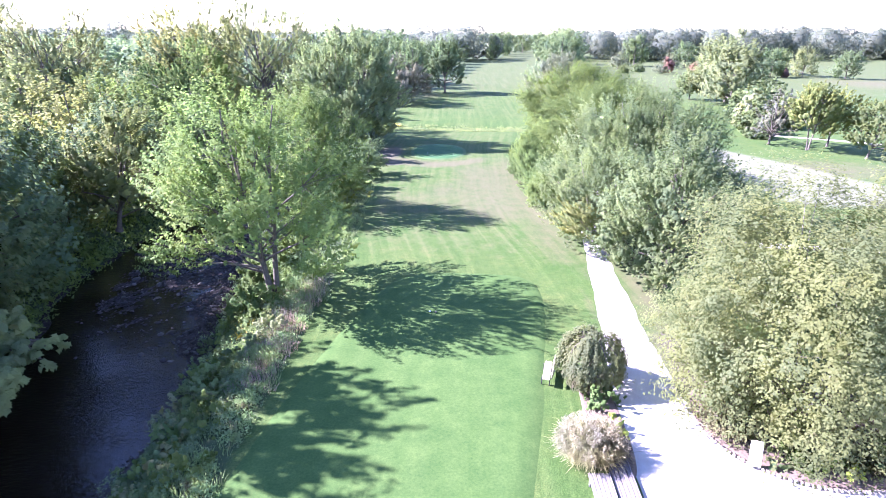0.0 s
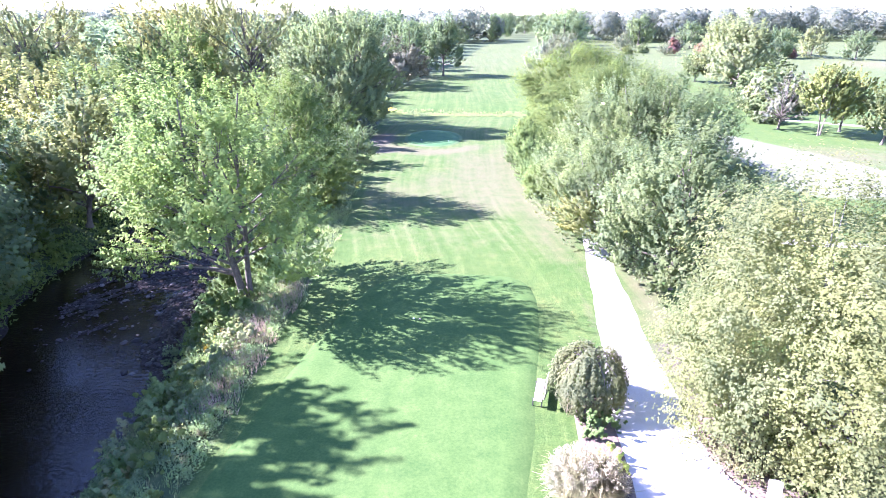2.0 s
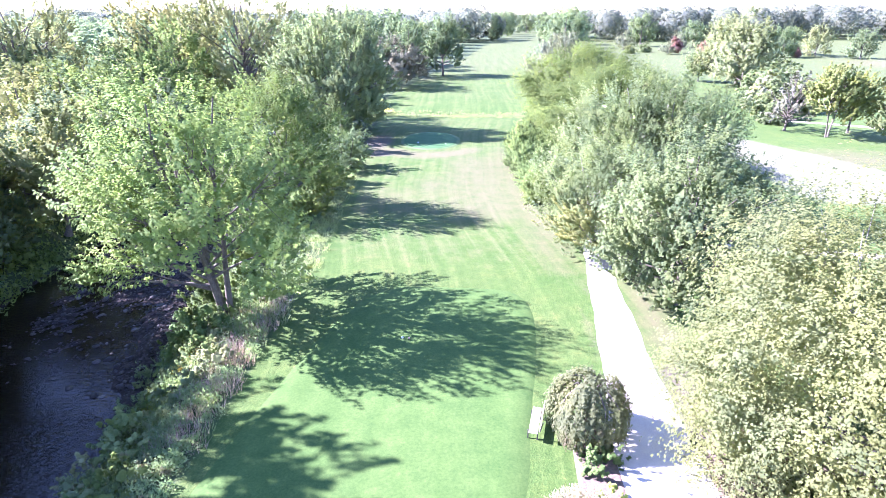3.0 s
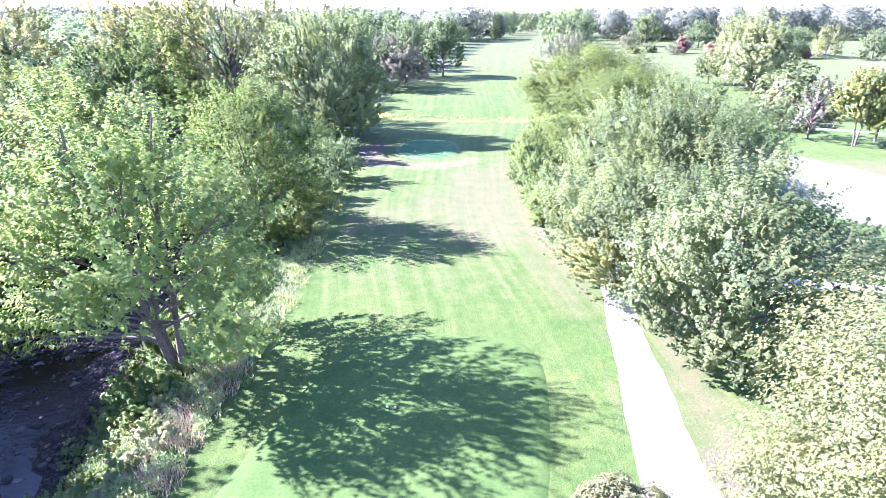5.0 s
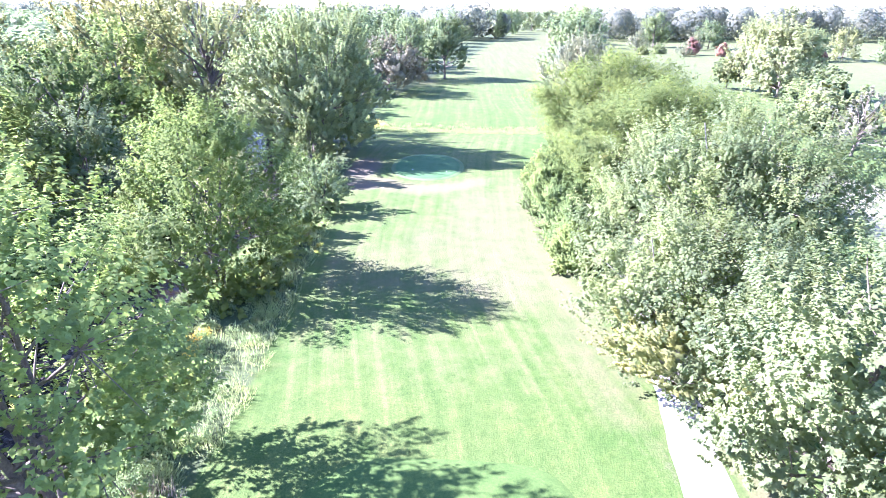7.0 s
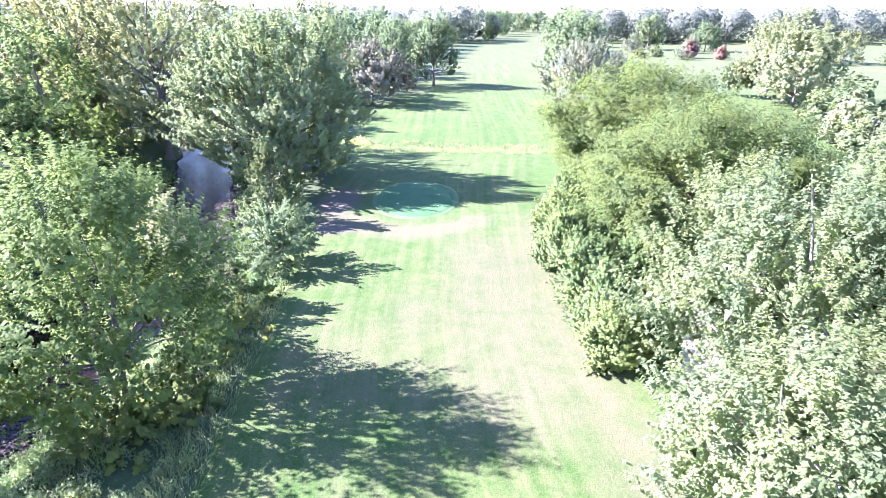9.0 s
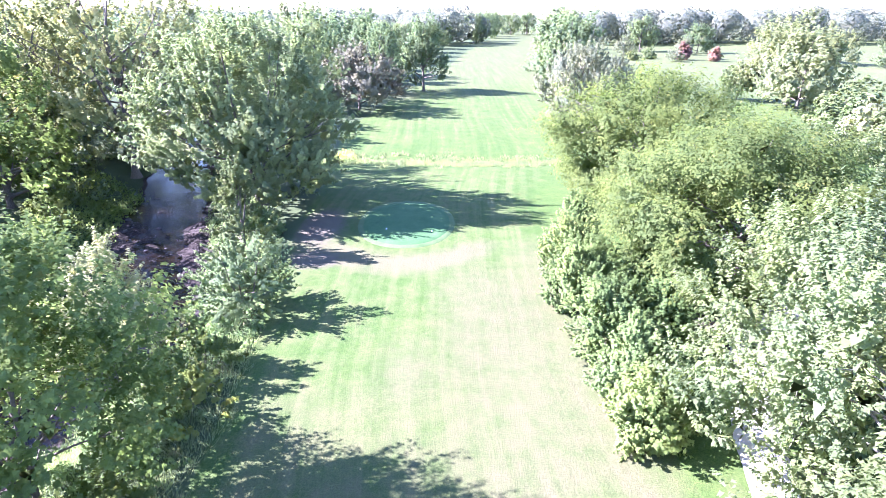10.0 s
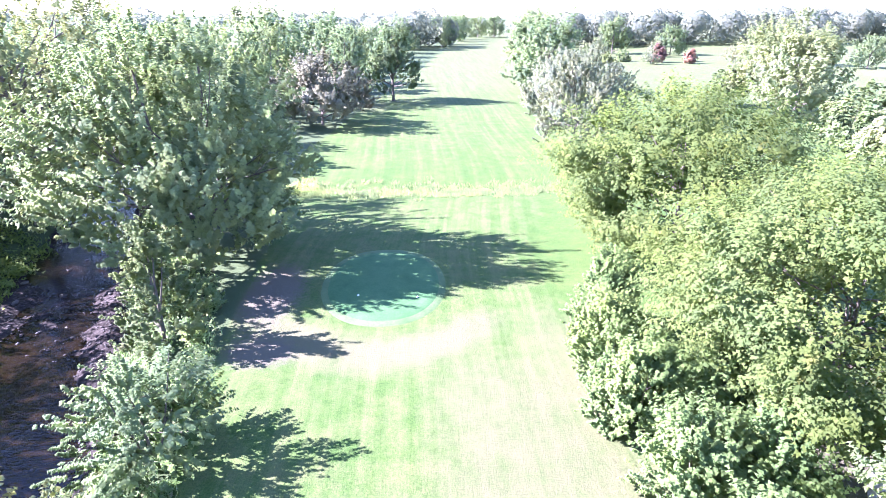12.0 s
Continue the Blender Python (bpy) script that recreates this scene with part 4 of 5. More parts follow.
def woods(name, spots, leaf, mat, label, seed):
    """A distant wood: many uneven lumpy crowns, as one mass of leaf clumps."""
    r = np.random.default_rng(seed)
    cos, qs, nms, n = [], [], [], 0
    for x, y, h, rad in spots:
        size = leaf * (0.8 + y / 900)
        k = int(min(900, 9.0 * rad * h / size ** 2))
        v = unit(r.normal(0, 1, (k, 3)) + np.array([0, -0.25, 0.25]))
        bumps = unit(r.normal(0, 1, (16, 3)) + np.array([0, 0, 0.3]))
        near = np.max(v @ bumps.T, 1)
        lump = 0.74 + 0.28 * smooth01(0.7, 1.0, near)
        p = v * lump[:, None] * np.array([rad, rad, 0.46 * h]) + np.array([x, y, float(height(x, y)) + 0.5 * h])
        nrm = unit(v + np.array([0, 0, 0.3]) + r.normal(0, 0.35, (k, 3)))
        d = unit(np.cross(nrm, r.normal(0, 1, (k, 3))))
        L = size * r.uniform(0.7, 1.3, k)
        co, q = leaves_np(p, d, nrm, L, L * r.uniform(0.6, 0.9, k))
        cos.append(co)
        qs.append(q + n)
        nms.append(unit(v + np.array([-0.1, -0.1, 0.1]) + r.normal(0, 0.12, (k, 3))))
        n += len(co)
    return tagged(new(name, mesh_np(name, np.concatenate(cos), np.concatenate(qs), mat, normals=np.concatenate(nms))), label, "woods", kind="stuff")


r2 = np.random.default_rng(77)
spots = []
for k in range(270):
    x, y = r2.uniform(-210, -62), r2.uniform(30, 330)
    if x > -70 and y < 110:
        continue
    spots.append((x, y, r2.uniform(9.5, 14), r2.uniform(4.5, 6.5)))
woods("creek_wood", spots, 1.05, LEAF_WOOD, "mixed green woodland beyond the creek", 71)
spots = []
for k in range(340):
    y = 380 * (1500 / 380) ** r2.random() ** 1.5
    x = r2.uniform(-0.85, 0.95) * y
    if 0.02 < x / y < 0.16 and y < 540:
        continue
    if x > 80 and y < 330 + 0.25 * x:
        continue
    spots.append((x, y, r2.uniform(12, 17) + 5 * r2.random() ** 3, r2.uniform(6, 10) * (1 + y / 2500)))
for k in range(150):
    x = -60 + 3.3 * k + r2.uniform(-4, 4)
    if 20 < x < 84:
        continue
    spots.append((x, 335 + 0.16 * max(x, 0) + r2.uniform(0, 50), r2.uniform(14.5, 20.5), r2.uniform(6.5, 9.5)))
woods("far_woods", spots, 1.15, LEAF_FAR_HAZED, "distant green woods along the horizon", 72)

# ---------------- undergrowth ----------------
BUSHES = ((-12.2, 42.6, 1.6, 1.4, LEAF_WALNUT), (-12.4, 50.0, 2.6, 1.8, LEAF_WALNUT), (-10.8, 52.4, 2.2, 1.5, LEAF_WALNUT), (-10.6, 58.4, 2.6, 1.7, LEAF_WALNUT), (-11.4, 61.8, 3.2, 1.9, LEAF_WALNUT),
          (-13.0, 70.6, 2.6, 1.7, LEAF_SUMAC), (-13.4, 79.4, 2.4, 1.6, LEAF_WEED), (-12.0, 33.0, 2.3, 1.6, LEAF_MAPLE), (-13.2, 36.6, 2.4, 1.6, LEAF_LOCUST), (-12.8, 39.4, 2.8, 1.8, LEAF_WALNUT),
          (-29.0, 30.0, 3.0, 2.0, LEAF_WALNUT), (-30.4, 36.6, 3.4, 2.2, LEAF_WOOD), (-30.6, 43.0, 3.2, 2.1, LEAF_WALNUT), (-30.8, 52.0, 3.0, 2.0, LEAF_WOOD), (-26.6, 24.6, 3.0, 2.0, LEAF_SUMAC),
          (-28.6, 59.0, 3.0, 2.0, LEAF_WOOD), (-27.0, 68.0, 3.0, 2.1, LEAF_WALNUT), (-30.5, 80.0, 3.2, 2.2, LEAF_WALNUT), (-33.0, 88.0, 3.2, 2.2, LEAF_WOOD), (-21.5, 92.0, 3.0, 2.0, LEAF_WALNUT), (-20.0, 97.5, 3.0, 2.0, LEAF_SUMAC))
for i, (x, y, h, r, m) in enumerate(BUSHES):
    tree("wild_bush", x, y, h, r, 0.02, "dome", 42, 100, 0.15, 0.65, m, 200 + i, "tangled wild bush on the creek bank", category="bush", z=float(height(x, y)) - 0.05,
         up=0.6, slim=0.7, limbs=6, twigs=4, girth=0.012, stems=3, spread=0.5, group="creek bank bushes", split=False)


BANK_MATS = (LEAF_WEED, LEAF_SUMAC, LEAF_WALNUT, LEAF_MAPLE, LEAF_WILLOW)
rb = np.random.default_rng(91)
for i in range(34):
    y = 15 + 0.62 * i + float(rb.uniform(-0.5, 0.5))
    x = float(rb.uniform(-13.4, -9.9)) - 0.6 * (y > 30)
    h = float(rb.uniform(0.7, 1.7))
    tree("bank_shrub", x, y, h, 0.75 * h + 0.25, 0.02, "dome", 26, 80, 0.1 if i % 3 else 0.13, 0.42, BANK_MATS[i % 5], 400 + i, "leafy wild shrub among the bank weeds", category="shrub", z=float(height(x, y)) - 0.05,
         up=0.5, slim=0.8, limbs=4, twigs=0, girth=0.012, stems=2, spread=0.4, group="creek bank shrubs", split=False)


def blades(name, spots, per, tall, radius, wide, mat, label, category, seed, lean=0.35, kind="stuff"):
    """Tufts of upright blades."""
    r = np.random.default_rng(seed)
    sp = np.asarray(spots, float)
    i = np.repeat(np.arange(len(sp)), per)
    n = len(i)
    a = r.random(n) * 6.28
    rr = radius * np.sqrt(r.random(n))
    x, y = sp[i, 0] + rr * np.cos(a), sp[i, 1] + rr * np.sin(a)
    L = tall * r.uniform(0.5, 1.2, n)
    d = unit(np.stack([np.cos(a) * lean * r.random(n) * 1.6, np.sin(a) * lean * r.random(n) * 1.6, np.ones(n)], 1) + r.normal(0, 0.12, (n, 3)))
    p = np.stack([x, y, height(x, y)], 1) + d * (L * 0.48)[:, None]
    co, q = leaves_np(p, d, unit(r.normal(0, 1, (n, 3)) + np.array([0, 0, 0.3])), L, wide * r.uniform(0.6, 1.4, n))
    return tagged(new(name, mesh_np(name, co, q, mat)), label, category, kind=kind)


def bank_spots(n, y0, y1, lo, hi, side, seed):
    r = np.random.default_rng(seed)
    y = r.uniform(y0, y1, n)
    d = r.uniform(lo, hi, n)
    x = np.interp(y, CREEK_Y, CREEK_X) + side * (np.interp(y, CREEK_Y, CREEK_W) + d)
    ok = (x < np.interp(y, (10, 20, 34, 42, 58, 80, 100), (-8.6, -8.7, -8.4, -8.3, -9.2, -11.4, -12))) if side > 0 else x > -60
    return np.stack([x, y], 1)[ok]


def weeds(name, spots, per, size, leaf, mat, label, seed):
    r = np.random.default_rng(seed)
    i = np.repeat(np.arange(len(spots)), per)
    n = len(i)
    sz = size * r.uniform(0.5, 1.4, len(spots))
    v = unit(r.normal(0, 1, (n, 3)) + np.array([0, 0, 0.5]))
    off = v * (sz[i] * (0.55 + 0.45 * r.random(n) ** 0.5) * np.where(r.random(n) < 0.12, 1.4, 1.0))[:, None] * np.array([0.9, 0.9, 1.1])
    off[:, 2] = np.abs(off[:, 2])
    x, y = spots[i, 0] + off[:, 0], spots[i, 1] + off[:, 1]
    p = np.stack([x, y, height(x, y) + off[:, 2]], 1)
    d = unit(r.normal(0, 0.7, (n, 3)) + unit(off) * 0.6 + np.array([0, 0, 0.2]))
    nrm = unit(r.normal(0, 0.4, (n, 3)) + v * 0.7 + np.array([0, 0, 0.6]))
    L = leaf * r.uniform(0.6, 1.4, n)
    co, q = leaves_np(p, d, nrm, L, L * r.uniform(0.4, 0.8, n))
    return tagged(new(name, mesh_np(name, co, q, mat)), label, "weeds", kind="stuff")


weeds("bank_weeds", bank_spots(480, 13, 66, 0.0, 6.0, 1, 1), 190, 0.5, 0.095, LEAF_WEED, "tangled green weeds covering the creek bank", 301)
weeds("bank_weeds", bank_spots(460, 14, 56, -0.2, 6.5, 1, 2), 170, 0.45, 0.1, LEAF_SUMAC, "blue-green weeds low on the creek bank", 302)
weeds("bank_weeds", bank_spots(260, 60, 100, 0.3, 6.0, 1, 3), 70, 0.6, 0.18, LEAF_WEED, "green weeds along the creek by the tee", 303)
weeds("bank_weeds", bank_spots(760, 14, 95, -0.1, 5.0, -1, 4), 46, 0.85, 0.24, LEAF_WALNUT, "shaded weeds on the far creek bank", 304)
rdry = np.random.default_rng(55)
sy = rdry.uniform(24, 37, 64)
dry_spots = np.stack([np.interp(sy, (10, 20, 34, 42, 58, 80), (-8.4, -8.6, -8.4, -8.5, -9.3, -11)) - rdry.uniform(0.2, 1.9, 64), sy], 1)
blades("dry_grass", dry_spots, 60, 0.6, 0.6, 0.016, LEAF_DRY, "dry brown stalks along the turf edge", "grass", 305)
ey = rdry.uniform(34, 64, 150)
edge_spots = np.stack([np.interp(ey, (10, 20, 34, 42, 58, 80), (-8.2, -8.4, -8.2, -8.3, -9.1, -11)) - rdry.uniform(0.0, 2.4, 150), ey], 1)
blades("edge_grass", edge_spots, 90, 0.42, 0.6, 0.022, LEAF_SUMAC, "unmown green grass along the turf edge", "grass", 311, lean=0.6)
weeds("edge_weeds", edge_spots[::2] - np.array([0.5, 0.0]), 120, 0.38, 0.09, LEAF_WEED, "low green weeds where the turf meets the bank", 312)
blades("tall_grass", bank_spots(380, 14, 66, 0.3, 6.5, 1, 6), 40, 0.6, 0.5, 0.02, LEAF_WEED, "long green grass on the creek bank", "grass", 306)
rg = np.random.default_rng(8)
gold = np.concatenate([np.stack([rg.normal(-12.3, 0.5, 9), rg.normal(31.5, 0.8, 9)], 1), np.stack([rg.normal(-12.2, 0.7, 8), rg.normal(46.4, 0.6, 8)], 1)])
weeds("goldenrod", gold, 45, 0.35, 0.13, LEAF_GOLD, "yellow goldenrod in bloom on the creek bank", 307)
gold = np.stack([rg.normal(-11.4, 0.4, 6), rg.normal(105.4, 0.6, 6)], 1)
weeds("goldenrod", gold, 45, 0.5, 0.2, LEAF_GOLD, "yellow goldenrod in bloom at the ditch", 308)
sx = rg.uniform(-12, 16, 420)
strip_spots = np.stack([sx, 103.6 + rg.normal(0, 1.2, 420) + 0.02 * sx], 1)
blades("ditch_grass", strip_spots, 34, 0.34, 0.5, 0.05, LEAF_DITCH, "unmown pale grass in the shallow ditch", "grass", 309)
lw = np.stack([rg.uniform(-15, -10, 60), 104 + rg.normal(0, 1.6, 60)], 1)
weeds("ditch_weeds", lw, 50, 0.5, 0.2, LEAF_WEED, "green weeds where the ditch meets the creek", 310)


# ---------------- creek stones ----------------
def rock_mesh(name, seed, flat=0.5, sub=1):
    r = random.Random(seed)
    bm = bmesh.new()
    bmesh.ops.create_icosphere(bm, subdivisions=sub, radius=0.5)
    ax = Vector((r.uniform(0.7, 1.3), r.uniform(0.7, 1.3), flat * r.uniform(0.7, 1.3)))
    for v in bm.verts:
        v.co = v.co * r.uniform(0.78, 1.12)
        v.co = Vector((v.co.x * ax.x, v.co.y * ax.y, v.co.z * ax.z))
    me = bpy.data.meshes.new(name)
    bm.to_mesh(me)
    bm.free()
    me.materials.append(STONE)
    for poly in me.polygons:
        poly.use_smooth = True
    return me


rocks = [rock_mesh("stone", 900 + k) for k in range(7)]
bar_thing = tagged(new("gravel_bar"), "bar of loose grey and brown creek stones", "stones")
bar_thing.matrix_basis = pose(-19, 38, -2.1)
rs = np.random.default_rng(21)
count = 0
while count < 285:
    if count < 215:
        y = rs.uniform(30, 54)
        x = np.interp(y, CREEK_Y, CREEK_X) + rs.uniform(-2.4, 0.4 + np.interp(y, CREEK_Y, CREEK_W))
    else:
        y = rs.uniform(68, 96)
        x = np.interp(y, CREEK_Y, CREEK_X) + rs.uniform(-1, 1) * np.interp(y, CREEK_Y, CREEK_W)
    k = float(rs.uniform(0.14, 0.30) if rs.random() < 0.8 else rs.uniform(0.3, 0.62))
    ob = part_of("stone", rocks[count % 7], bar_thing)
    ob.matrix_parent_inverse = bar_thing.matrix_basis.inverted()
    ob.matrix_basis = pose(x, y, max(float(height(x, y)), -2.2) + 0.10 * k, float(rs.uniform(-15, 15)), float(rs.uniform(-15, 15)), float(rs.uniform(0, 360))) @ Matrix.Diagonal((k, k, k, 1))
    count += 1

base_v = np.array([v.co[:] for v in rock_mesh("pebble", 950).vertices])
base_f = np.array([p.vertices[:] for p in bpy.data.meshes["pebble"].polygons])
n = 9000
py = np.where(rs.random(n) < 0.72, rs.uniform(19, 55, n), rs.uniform(66, 98, n))
px = np.interp(py, CREEK_Y, CREEK_X) + rs.uniform(-0.75, 1.12, n) * np.interp(py, CREEK_Y, CREEK_W)
shore = px - np.interp(py, CREEK_Y, CREEK_X) - np.interp(py, CREEK_Y, CREEK_W)
keep = (creek_dist(px, py) < 0.9) & (height(px, py) > -2.3) & ((py > 27 + 2.0 * np.sin(px)) | (shore > -1.3 - 0.4 * np.sin(py)))
px, py = px[keep], py[keep]
n = len(px)
pk = rs.uniform(0.06, 0.19, n) * np.where(rs.random(n) < 0.1, 1.7, 1.0)
pa = rs.random(n) * 6.28
rot = np.stack([np.stack([np.cos(pa), -np.sin(pa)], 1), np.stack([np.sin(pa), np.cos(pa)], 1)], 1)
vv = np.repeat(base_v[None], n, 0) * pk[:, None, None]
vv[:, :, :2] = np.einsum("nij,nvj->nvi", rot, vv[:, :, :2])
vv += np.stack([px, py, np.maximum(height(px, py), -2.2) + 0.2 * pk], 1)[:, None]
ff = base_f[None] + (np.arange(n) * len(base_v))[:, None, None]
tagged(new("pebbles", mesh_np("pebbles", vv.reshape(-1, 3), ff.reshape(-1, 3), STONE, True)), "wet pebbles and gravel over the creek bed", "gravel", kind="stuff")


def roots(x, y):
    thing = tagged(new("tree_stump"), "weathered stump with bare roots at the water", "stump")
    z = float(height(x, y))
    thing.matrix_basis = pose(x, y, z)
    acc = [[], []]
    tube(acc, [(0, 0, -0.1), (-0.1, 0.05, 0.6), (-0.3, 0.1, 1.2)], 0.34, 0.22, 9)
    part_of("stump", mesh_np("stump", np.concatenate(acc[0]), np.concatenate(acc[1]), BARK, True), thing)
    for k in range(7):
        a = -1.4 + k * 0.55
        acc = [[], []]
        ln = 1.0 + 0.45 * (k % 3)
        tube(acc, [(0, 0, 0.45), (0.45 * ln * math.cos(a), 0.45 * ln * math.sin(a), 0.35), (ln * math.cos(a), ln * math.sin(a), -0.15), (1.35 * ln * math.cos(a), 1.35 * ln * math.sin(a), -0.6)], 0.15, 0.03, 6)
        part_of("root", mesh_np("root", np.concatenate(acc[0]), np.concatenate(acc[1]), BARK, True), thing)


roots(-25.6, 30.6)

# ---------------- path side: planting, bench, deck, sign ----------------
pad("garden_bed", (15.4, 23.2, superoval(4.3, 3.8, 0.9)), 0.10, MULCH, "mulched planting bed under the birch", 0.25)
pad("planting_strip", (6.9, 23.2, superoval(0.75, 3.6, 0.7)), 0.06, MULCH, "reddish mulch strip beside the cart path", 0.15)


def weeping_tree(x, y, h, r, skirt, count, leaf, mat, seed, label):
    """A small grafted weeping tree: a short stem, arching limbs and a dome of hanging strands of leaves."""
    rg_ = np.random.default_rng(seed)
    thing = tagged(new("weeping_mulberry"), label, "tree")
    thing.matrix_basis = pose(x, y, float(height(x, y)))
    acc = [[], []]
    tube(acc, [(0, 0, -0.1), (0.04, 0.02, 0.6), (-0.03, 0.03, 1.2), (0.02, 0, 0.68 * h)], 0.11, 0.07, 8, 0.4)
    part_of("trunk", mesh_np("trunk", np.concatenate(acc[0]), np.concatenate(acc[1]), BARK, True), thing)
    for k in range(14):
        a_ = 6.283 * k / 14 + float(rg_.uniform(-0.2, 0.2))
        e = r * float(rg_.uniform(0.75, 0.95))
        acc = [[], []]
        tube(acc, [(0, 0, 0.62 * h), (0.45 * e * math.cos(a_), 0.45 * e * math.sin(a_), 0.86 * h), (0.85 * e * math.cos(a_), 0.85 * e * math.sin(a_), 0.72 * h), (e * math.cos(a_), e * math.sin(a_), 0.45 * h)], 0.045, 0.012, 5)
        part_of("limb", mesh_np("limb", np.concatenate(acc[0]), np.concatenate(acc[1]), BARK, True), thing)
    strands = count // 26
    th = rg_.random(strands) * 6.283
    top = np.arccos(rg_.random(strands) ** 0.8) * 1.05
    lob = 1 + 0.07 * np.sin(3 * th + 1.0) + 0.06 * np.sin(5 * th) + 0.05 * rg_.normal(0, 1, strands)
    j = np.repeat(np.arange(strands), 26)
    t = rg_.random(len(j))
    ang = np.minimum(top[j] + 0.5 * t, 1.75)
    rr = lob[j] * (1 - 0.12 * rg_.random(len(j)))
    out = np.stack([np.sin(ang) * np.cos(th[j]), np.sin(ang) * np.sin(th[j]), np.cos(ang)], 1)
    p = out * rr[:, None] * np.array([r, r, 0.62 * h]) + np.array([0, 0, 0.38 * h]) + rg_.normal(0, 0.04, (len(j), 3))
    p[:, 2] = np.maximum(p[:, 2] - 0.25 * t * np.sin(ang), skirt)
    nrm = unit(out + np.array([0, 0, 0.3]) + rg_.normal(0, 0.35, (len(j), 3)))
    d = np.stack([out[:, 0] * 0.3, out[:, 1] * 0.3, -np.ones(len(j))], 1) + rg_.normal(0, 0.4, (len(j), 3))
    d = unit(d - nrm * np.sum(d * nrm, 1, keepdims=True))
    L = leaf * rg_.uniform(0.8, 1.3, len(j))
    co, q = leaves_np(p, d, nrm, L, L * rg_.uniform(0.7, 0.95, len(j)))
    part_of("crown", mesh_np("crown", co, q, mat), thing)


weeping_tree(6.8, 26.0, 2.9, 1.6, 0.35, 13000, 0.11, LEAF_MULBERRY, 31, "weeping mulberry with a round drooping crown beside the path")
tree("green_shrub", 7.0, 24.0, 1.2, 0.95, 0.02, "dome", 40, 120, 0.10, 0.28, LEAF_HEDGE, 32, "low dark green shrub beside the path", category="shrub", limbs=5, twigs=0, girth=0.012, split=False)
tree("lime_shrub", 7.05, 22.4, 0.9, 0.7, 0.02, "dome", 26, 120, 0.085, 0.22, LEAF_LIME, 33, "bright lime green low shrub beside the path", category="shrub", limbs=5, twigs=0, girth=0.012, split=False)
tree("lime_shrub", 6.2, 17.1, 0.9, 0.7, 0.02, "dome", 30, 120, 0.085, 0.24, LEAF_LIME, 34, "bright lime green shrub at the deck", category="shrub", limbs=5, twigs=0, girth=0.012, split=False)
tree("bed_shrub", 13.9, 21.6, 1.3, 0.9, 0.02, "dome", 34, 110, 0.11, 0.3, LEAF_WALNUT, 35, "green shrub in the mulched bed", category="shrub", limbs=5, twigs=0, girth=0.012, split=False)
tree("bed_shrub", 15.2, 20.4, 1.2, 0.9, 0.02, "dome", 34, 110, 0.11, 0.3, LEAF_LIME, 36, "light green shrub at the bed's edge", category="shrub", limbs=5, twigs=0, girth=0.012, split=False)
tree("bed_shrub", 12.9, 20.5, 0.6, 0.45, 0.02, "dome", 18, 90, 0.09, 0.18, LEAF_SUMAC, 37, "small blue-green plant in the bed", category="shrub", limbs=4, twigs=0, girth=0.012, split=False)


def grass_clump(name, x, y, tall, rad, n, mat, label, plumes, seed):
    """Fountain grass: arching blades from one crown, feathery plumes on top."""
    r = np.random.default_rng(seed)
    thing = tagged(new(name), label, "ornamental grass")
    thing.matrix_basis = pose(x, y, float(height(x, y)) + 0.04)
    a = r.random(n) * 6.28
    reach = rad * r.random(n) ** 0.6
    top = tall * (1 - 0.6 * (reach / rad) ** 1.6) * r.uniform(0.7, 1.05, n)
    foot = r.normal(0, 0.16 * rad, (n, 2))
    dirn = np.stack([np.cos(a), np.sin(a)], 1)
    v, q = [], []
    side = np.stack([-np.sin(a), np.cos(a)], 1)
    wide = 0.010 * r.uniform(0.7, 1.5, n)
    rows = []
    for f, g, w in ((0.0, 0.12, 1.0), (0.45, 0.55, 1.1), (0.8, 0.92, 0.9), (1.0, 0.78, 0.12)):
        ctr = foot + dirn * (reach * (0.1 + 0.9 * f ** 1.5))[:, None] + r.normal(0, 0.06 * f * rad, (n, 2))
        zz = top * g if f > 0 else np.zeros(n)
        for sg in (-1, 1):
            rows.append(np.concatenate([ctr + side * (sg * wide * w)[:, None], zz[:, None]], 1))
    v = np.stack(rows, 1).reshape(-1, 3)
    b = np.arange(n)[:, None] * 8
    q = np.concatenate([b + np.array([[0, 1, 3, 2]]), b + np.array([[2, 3, 5, 4]]), b + np.array([[4, 5, 7, 6]])], 0)
    up_n = unit(np.concatenate([dirn * 0.5, np.full((n, 1), 0.9)], 1) + r.normal(0, 0.25, (n, 3)))
    me = mesh_np("blades", v, q, mat, normals=np.repeat(up_n, 2, 0))
    part_of("blades", me, thing)
    if plumes:
        a2 = r.random(plumes) * 6.28
        k2 = rad * 1.02 * r.random(plumes) ** 0.5
        ctr = np.stack([k2 * np.cos(a2), k2 * np.sin(a2), tall * (1.0 - 0.62 * (k2 / rad) ** 2)], 1)
        i = np.repeat(np.arange(plumes), 46)
        axd = unit(np.stack([np.cos(a2) * 0.5, np.sin(a2) * 0.5, np.ones(plumes)], 1))
        t = r.uniform(-0.5, 0.5, len(i))
        p = ctr[i] + axd[i] * (t * 0.5)[:, None] + r.normal(0, 0.07, (len(i), 3)) * (1 - np.abs(t))[:, None]
        d = unit(axd[i] + r.normal(0, 0.5, (len(i), 3)))
        L = 0.075 * r.uniform(0.6, 1.3, len(i))
        co, qq = leaves_np(p, d, unit(r.normal(0, 1, (len(i), 3))), L, L * 0.3)
        part_of("plumes", mesh_np("plumes", co, qq, LEAF_PLUME, normals=unit(r.normal(0, 0.3, (len(i), 3)) + np.array([-0.2, 0, 0.9]))), thing, "pale feathery seed plumes")
    return thing


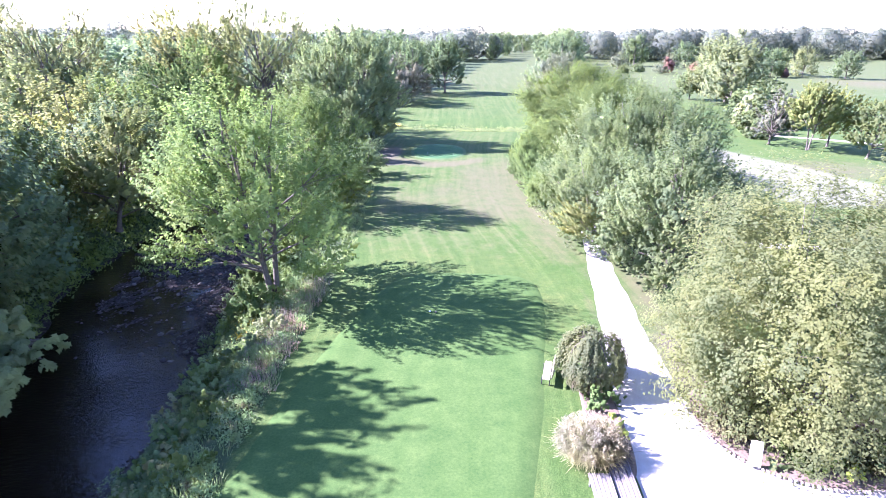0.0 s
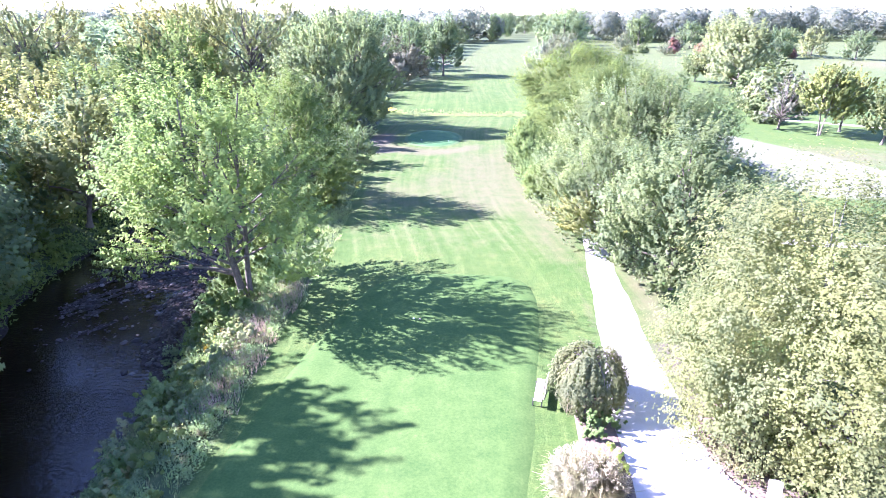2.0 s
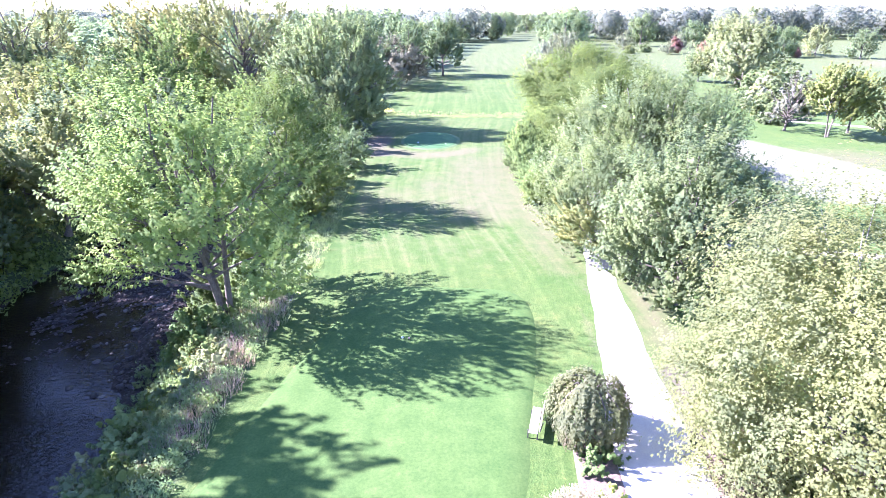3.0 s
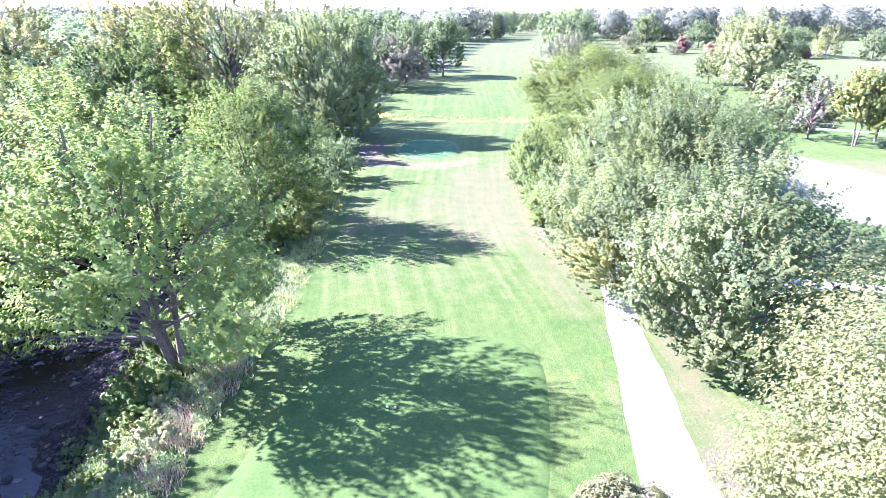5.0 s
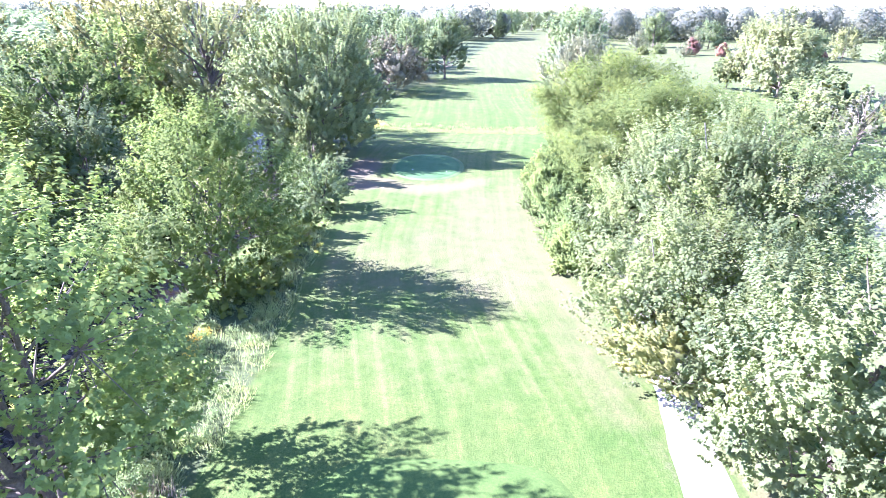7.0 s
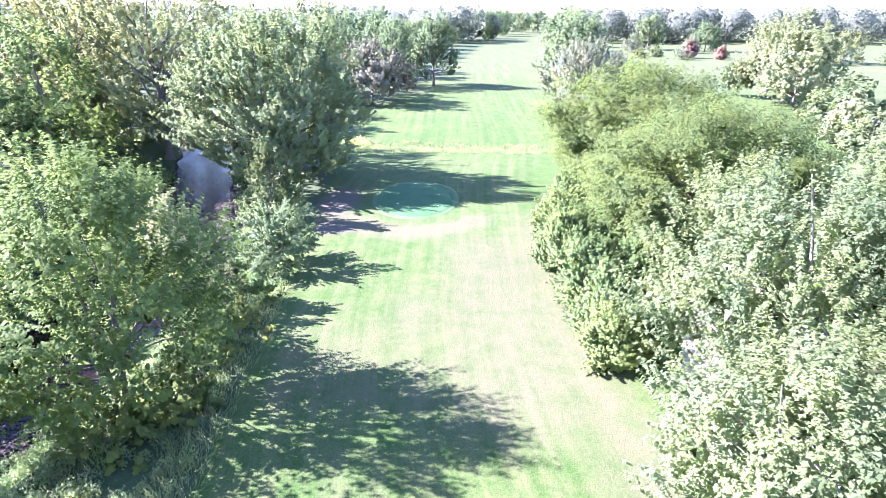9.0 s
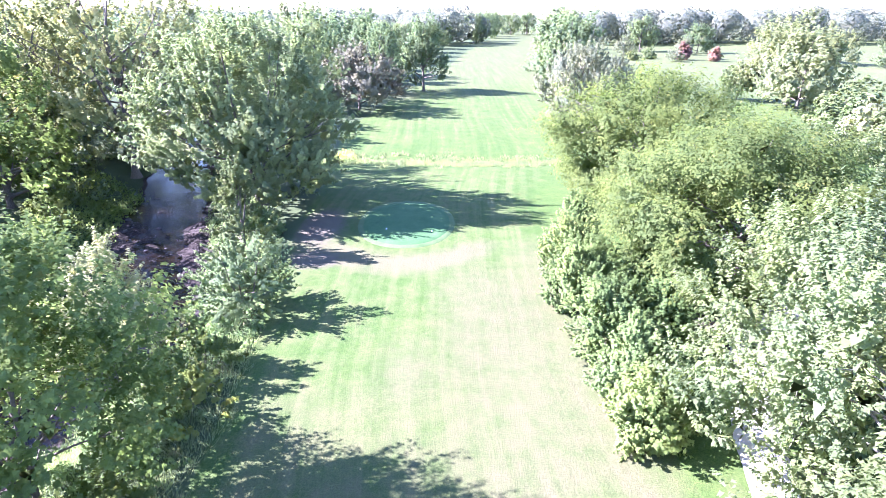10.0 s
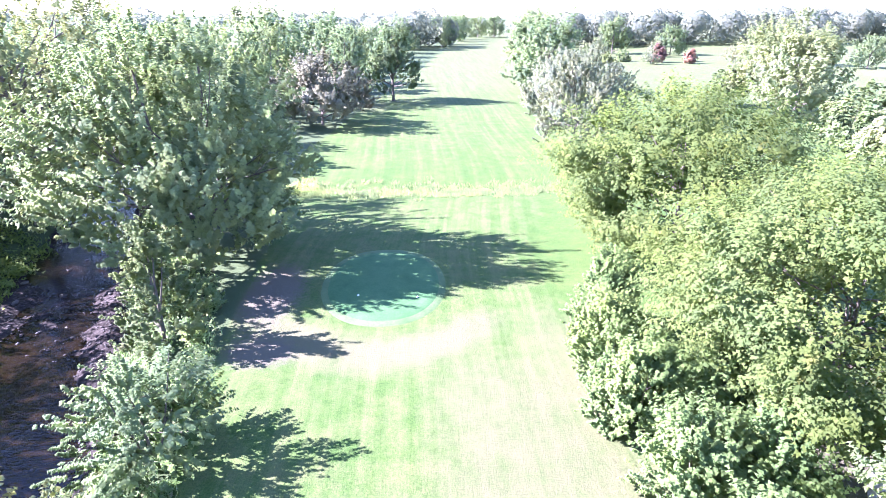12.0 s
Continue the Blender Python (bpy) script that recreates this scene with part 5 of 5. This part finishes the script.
grass_clump("pampas_grass", 5.75, 20.9, 1.55, 1.4, 7000, LEAF_PAMPAS, "large clump of pale plumed pampas grass beside the path", 210, 41)
grass_clump("fountain_grass", 12.0, 22.6, 1.4, 1.2, 2200, LEAF_PAMPAS, "tan-green fountain grass at the bed's edge", 24, 42)
for x, y, h, r, m, sd in ((14.0, 20.5, 0.8, 0.6, LEAF_WALNUT, 131), (16.9, 20.5, 1.1, 0.8, LEAF_HEDGE, 132), (18.2, 21.0, 1.2, 0.9, LEAF_WALNUT, 133), (12.2, 23.9, 1.2, 0.8, LEAF_BIRCH, 134), (13.2, 22.6, 1.3, 0.9, LEAF_WALNUT, 135), (14.6, 21.6, 1.6, 1.0, LEAF_BIRCH, 136)):
    tree("bed_shrub", x, y, h, r, 0.02, "dome", 34, 130, 0.10, 0.3, m, sd, "leafy green shrub in the mulched bed", category="shrub", limbs=5, twigs=0, girth=0.012, split=False)
grass_clump("fountain_grass", 16.6, 20.6, 1.0, 0.8, 1200, LEAF_PAMPAS, "small tan-green fountain grass in the bed", 10, 43)

border = tagged(new("stone_border"), "curved edging of rough stones round the bed", "edging")
border.matrix_basis = pose(15.4, 23.2, 0)
edge_rocks = []
for me in rocks:
    edge_rocks.append(me.copy())
    edge_rocks[-1].materials[0] = EDGE_STONE
for k in range(52):
    a = radians(196 + k * 2.45)
    x, y = 15.4 + 4.55 * math.cos(a), 23.2 + 4.05 * math.sin(a)
    ob = part_of("stone", edge_rocks[k % 7], border)
    ob.matrix_parent_inverse = border.matrix_basis.inverted()
    ob.matrix_basis = pose(x, y, 0.12, random.uniform(-8, 8), random.uniform(-8, 8), random.uniform(0, 360)) @ Matrix.Diagonal((0.21, 0.2, 0.26, 1))


def bench(x, y, turn):
    th = tagged(new("garden_bench"), "pale wooden slatted bench on dark metal legs", "bench")
    th.matrix_basis = pose(x, y, float(height(x, y)), 0, 0, turn)
    for k in range(3):
        part("seat_slat", box(bmesh.new(), -0.10 + 0.125 * k, 0, 0.44, 0.11, 1.65, 0.04, 0.008), WOOD_BENCH, th)
    tilt = Matrix.Rotation(radians(12), 4, "Y")
    for k in range(3):
        part("back_slat", box(bmesh.new(), 0.27 + 0.02 * k, 0, 0.58 + 0.13 * k, 0.03, 1.65, 0.10, 0.008, tilt), WOOD_BENCH, th)
    for s in (-0.62, 0.62):
        part("leg", box(bmesh.new(), -0.18, s, 0.21, 0.05, 0.05, 0.42, 0.006), METAL_DARK, th)
        part("leg", box(bmesh.new(), 0.20, s, 0.21, 0.05, 0.05, 0.42, 0.006), METAL_DARK, th)
        part("rail", box(bmesh.new(), 0.01, s, 0.405, 0.46, 0.045, 0.03, 0.005), METAL_DARK, th)
        part("back_post", box(bmesh.new(), 0.335, s, 0.66, 0.035, 0.05, 0.5, 0.005, tilt), METAL_DARK, th)
    return th


bench(4.75, 26.2, -13)


def tee_sign(x, y, turn):
    th = tagged(new("tee_sign"), "white upright tee sign panel at the bed's edge", "sign")
    th.matrix_basis = pose(x, y, 0.05, 0, 0, turn)
    part("panel", box(bmesh.new(), 0, 0, 0.66, 0.46, 0.05, 1.05, 0.012, Matrix.Rotation(radians(-14), 4, "X")), SIGN_WHITE, th)
    for s in (-0.14, 0.14):
        part("post", box(bmesh.new(), s, 0.05, 0.30, 0.06, 0.06, 0.66, 0.006), WOOD_GREY, th)
    return th


tee_sign(12.05, 20.4, -12)


def deck(x0, x1, y0, y1, planks, z):
    th = tagged(new("wooden_walkway"), "weathered grey plank walkway beside the path", "walkway", "plank walkways")
    th.matrix_basis = pose((x0 + x1) / 2, (y0 + y1) / 2, 0)
    w = (x1 - x0) / planks
    ly = y1 - y0
    for k in range(planks):
        x = -(x1 - x0) / 2 + w * (k + 0.5)
        part("plank", box(bmesh.new(), x, random.uniform(-0.03, 0.03), z + random.uniform(-0.006, 0.006), w - 0.022, ly, 0.045, 0.006), WOOD_GREY, th)
    for y in (-0.4 * ly, 0.4 * ly):
        part("beam", box(bmesh.new(), 0, y, z / 2 - 0.02, x1 - x0, 0.1, z - 0.02, 0.006), WOOD_GREY, th)
    part("edge_board", box(bmesh.new(), (x1 - x0) / 2 + 0.03, 0, z - 0.02, 0.05, ly, 0.13, 0.006), WOOD_GREY, th)
    return th


deck(5.4, 6.2, 15.5, 19.6, 5, 0.24)
deck(6.32, 7.1, 15.5, 20.4, 5, 0.16)


def marker(name, x, y, z, r, mat, label):
    bm = bmesh.new()
    bmesh.ops.create_uvsphere(bm, u_segments=12, v_segments=8, radius=r)
    for v in bm.verts:
        v.co.z = max(v.co.z * 0.85, -0.55 * r)
    th = tagged(new(name), label, "tee marker")
    th.matrix_basis = pose(x, y, z)
    part("ball", bm, mat, th)
    bm = bmesh.new()
    bmesh.ops.create_cone(bm, segments=8, radius1=0.012, radius2=0.012, depth=0.16, cap_ends=True, matrix=Matrix.Translation((0, 0, -r * 0.55 - 0.05)))
    part("spike", bm, METAL_DARK, th)


for x, y, z, m, lab in ((-1.35, 32.8, 0.26, MARK_WHITE, "small white tee marker on the turf"), (-1.0, 32.75, 0.26, SOIL, "small brown tee marker on the turf"),
                        (-4.3, 80.6, 0.22, MARK_WHITE, "small white marker on the forward tee"), (-0.7, 80.2, 0.22, MARK_WHITE, "small white marker on the forward tee")):
    marker("tee_marker", x, y, z - 0.07, 0.065, m, lab)
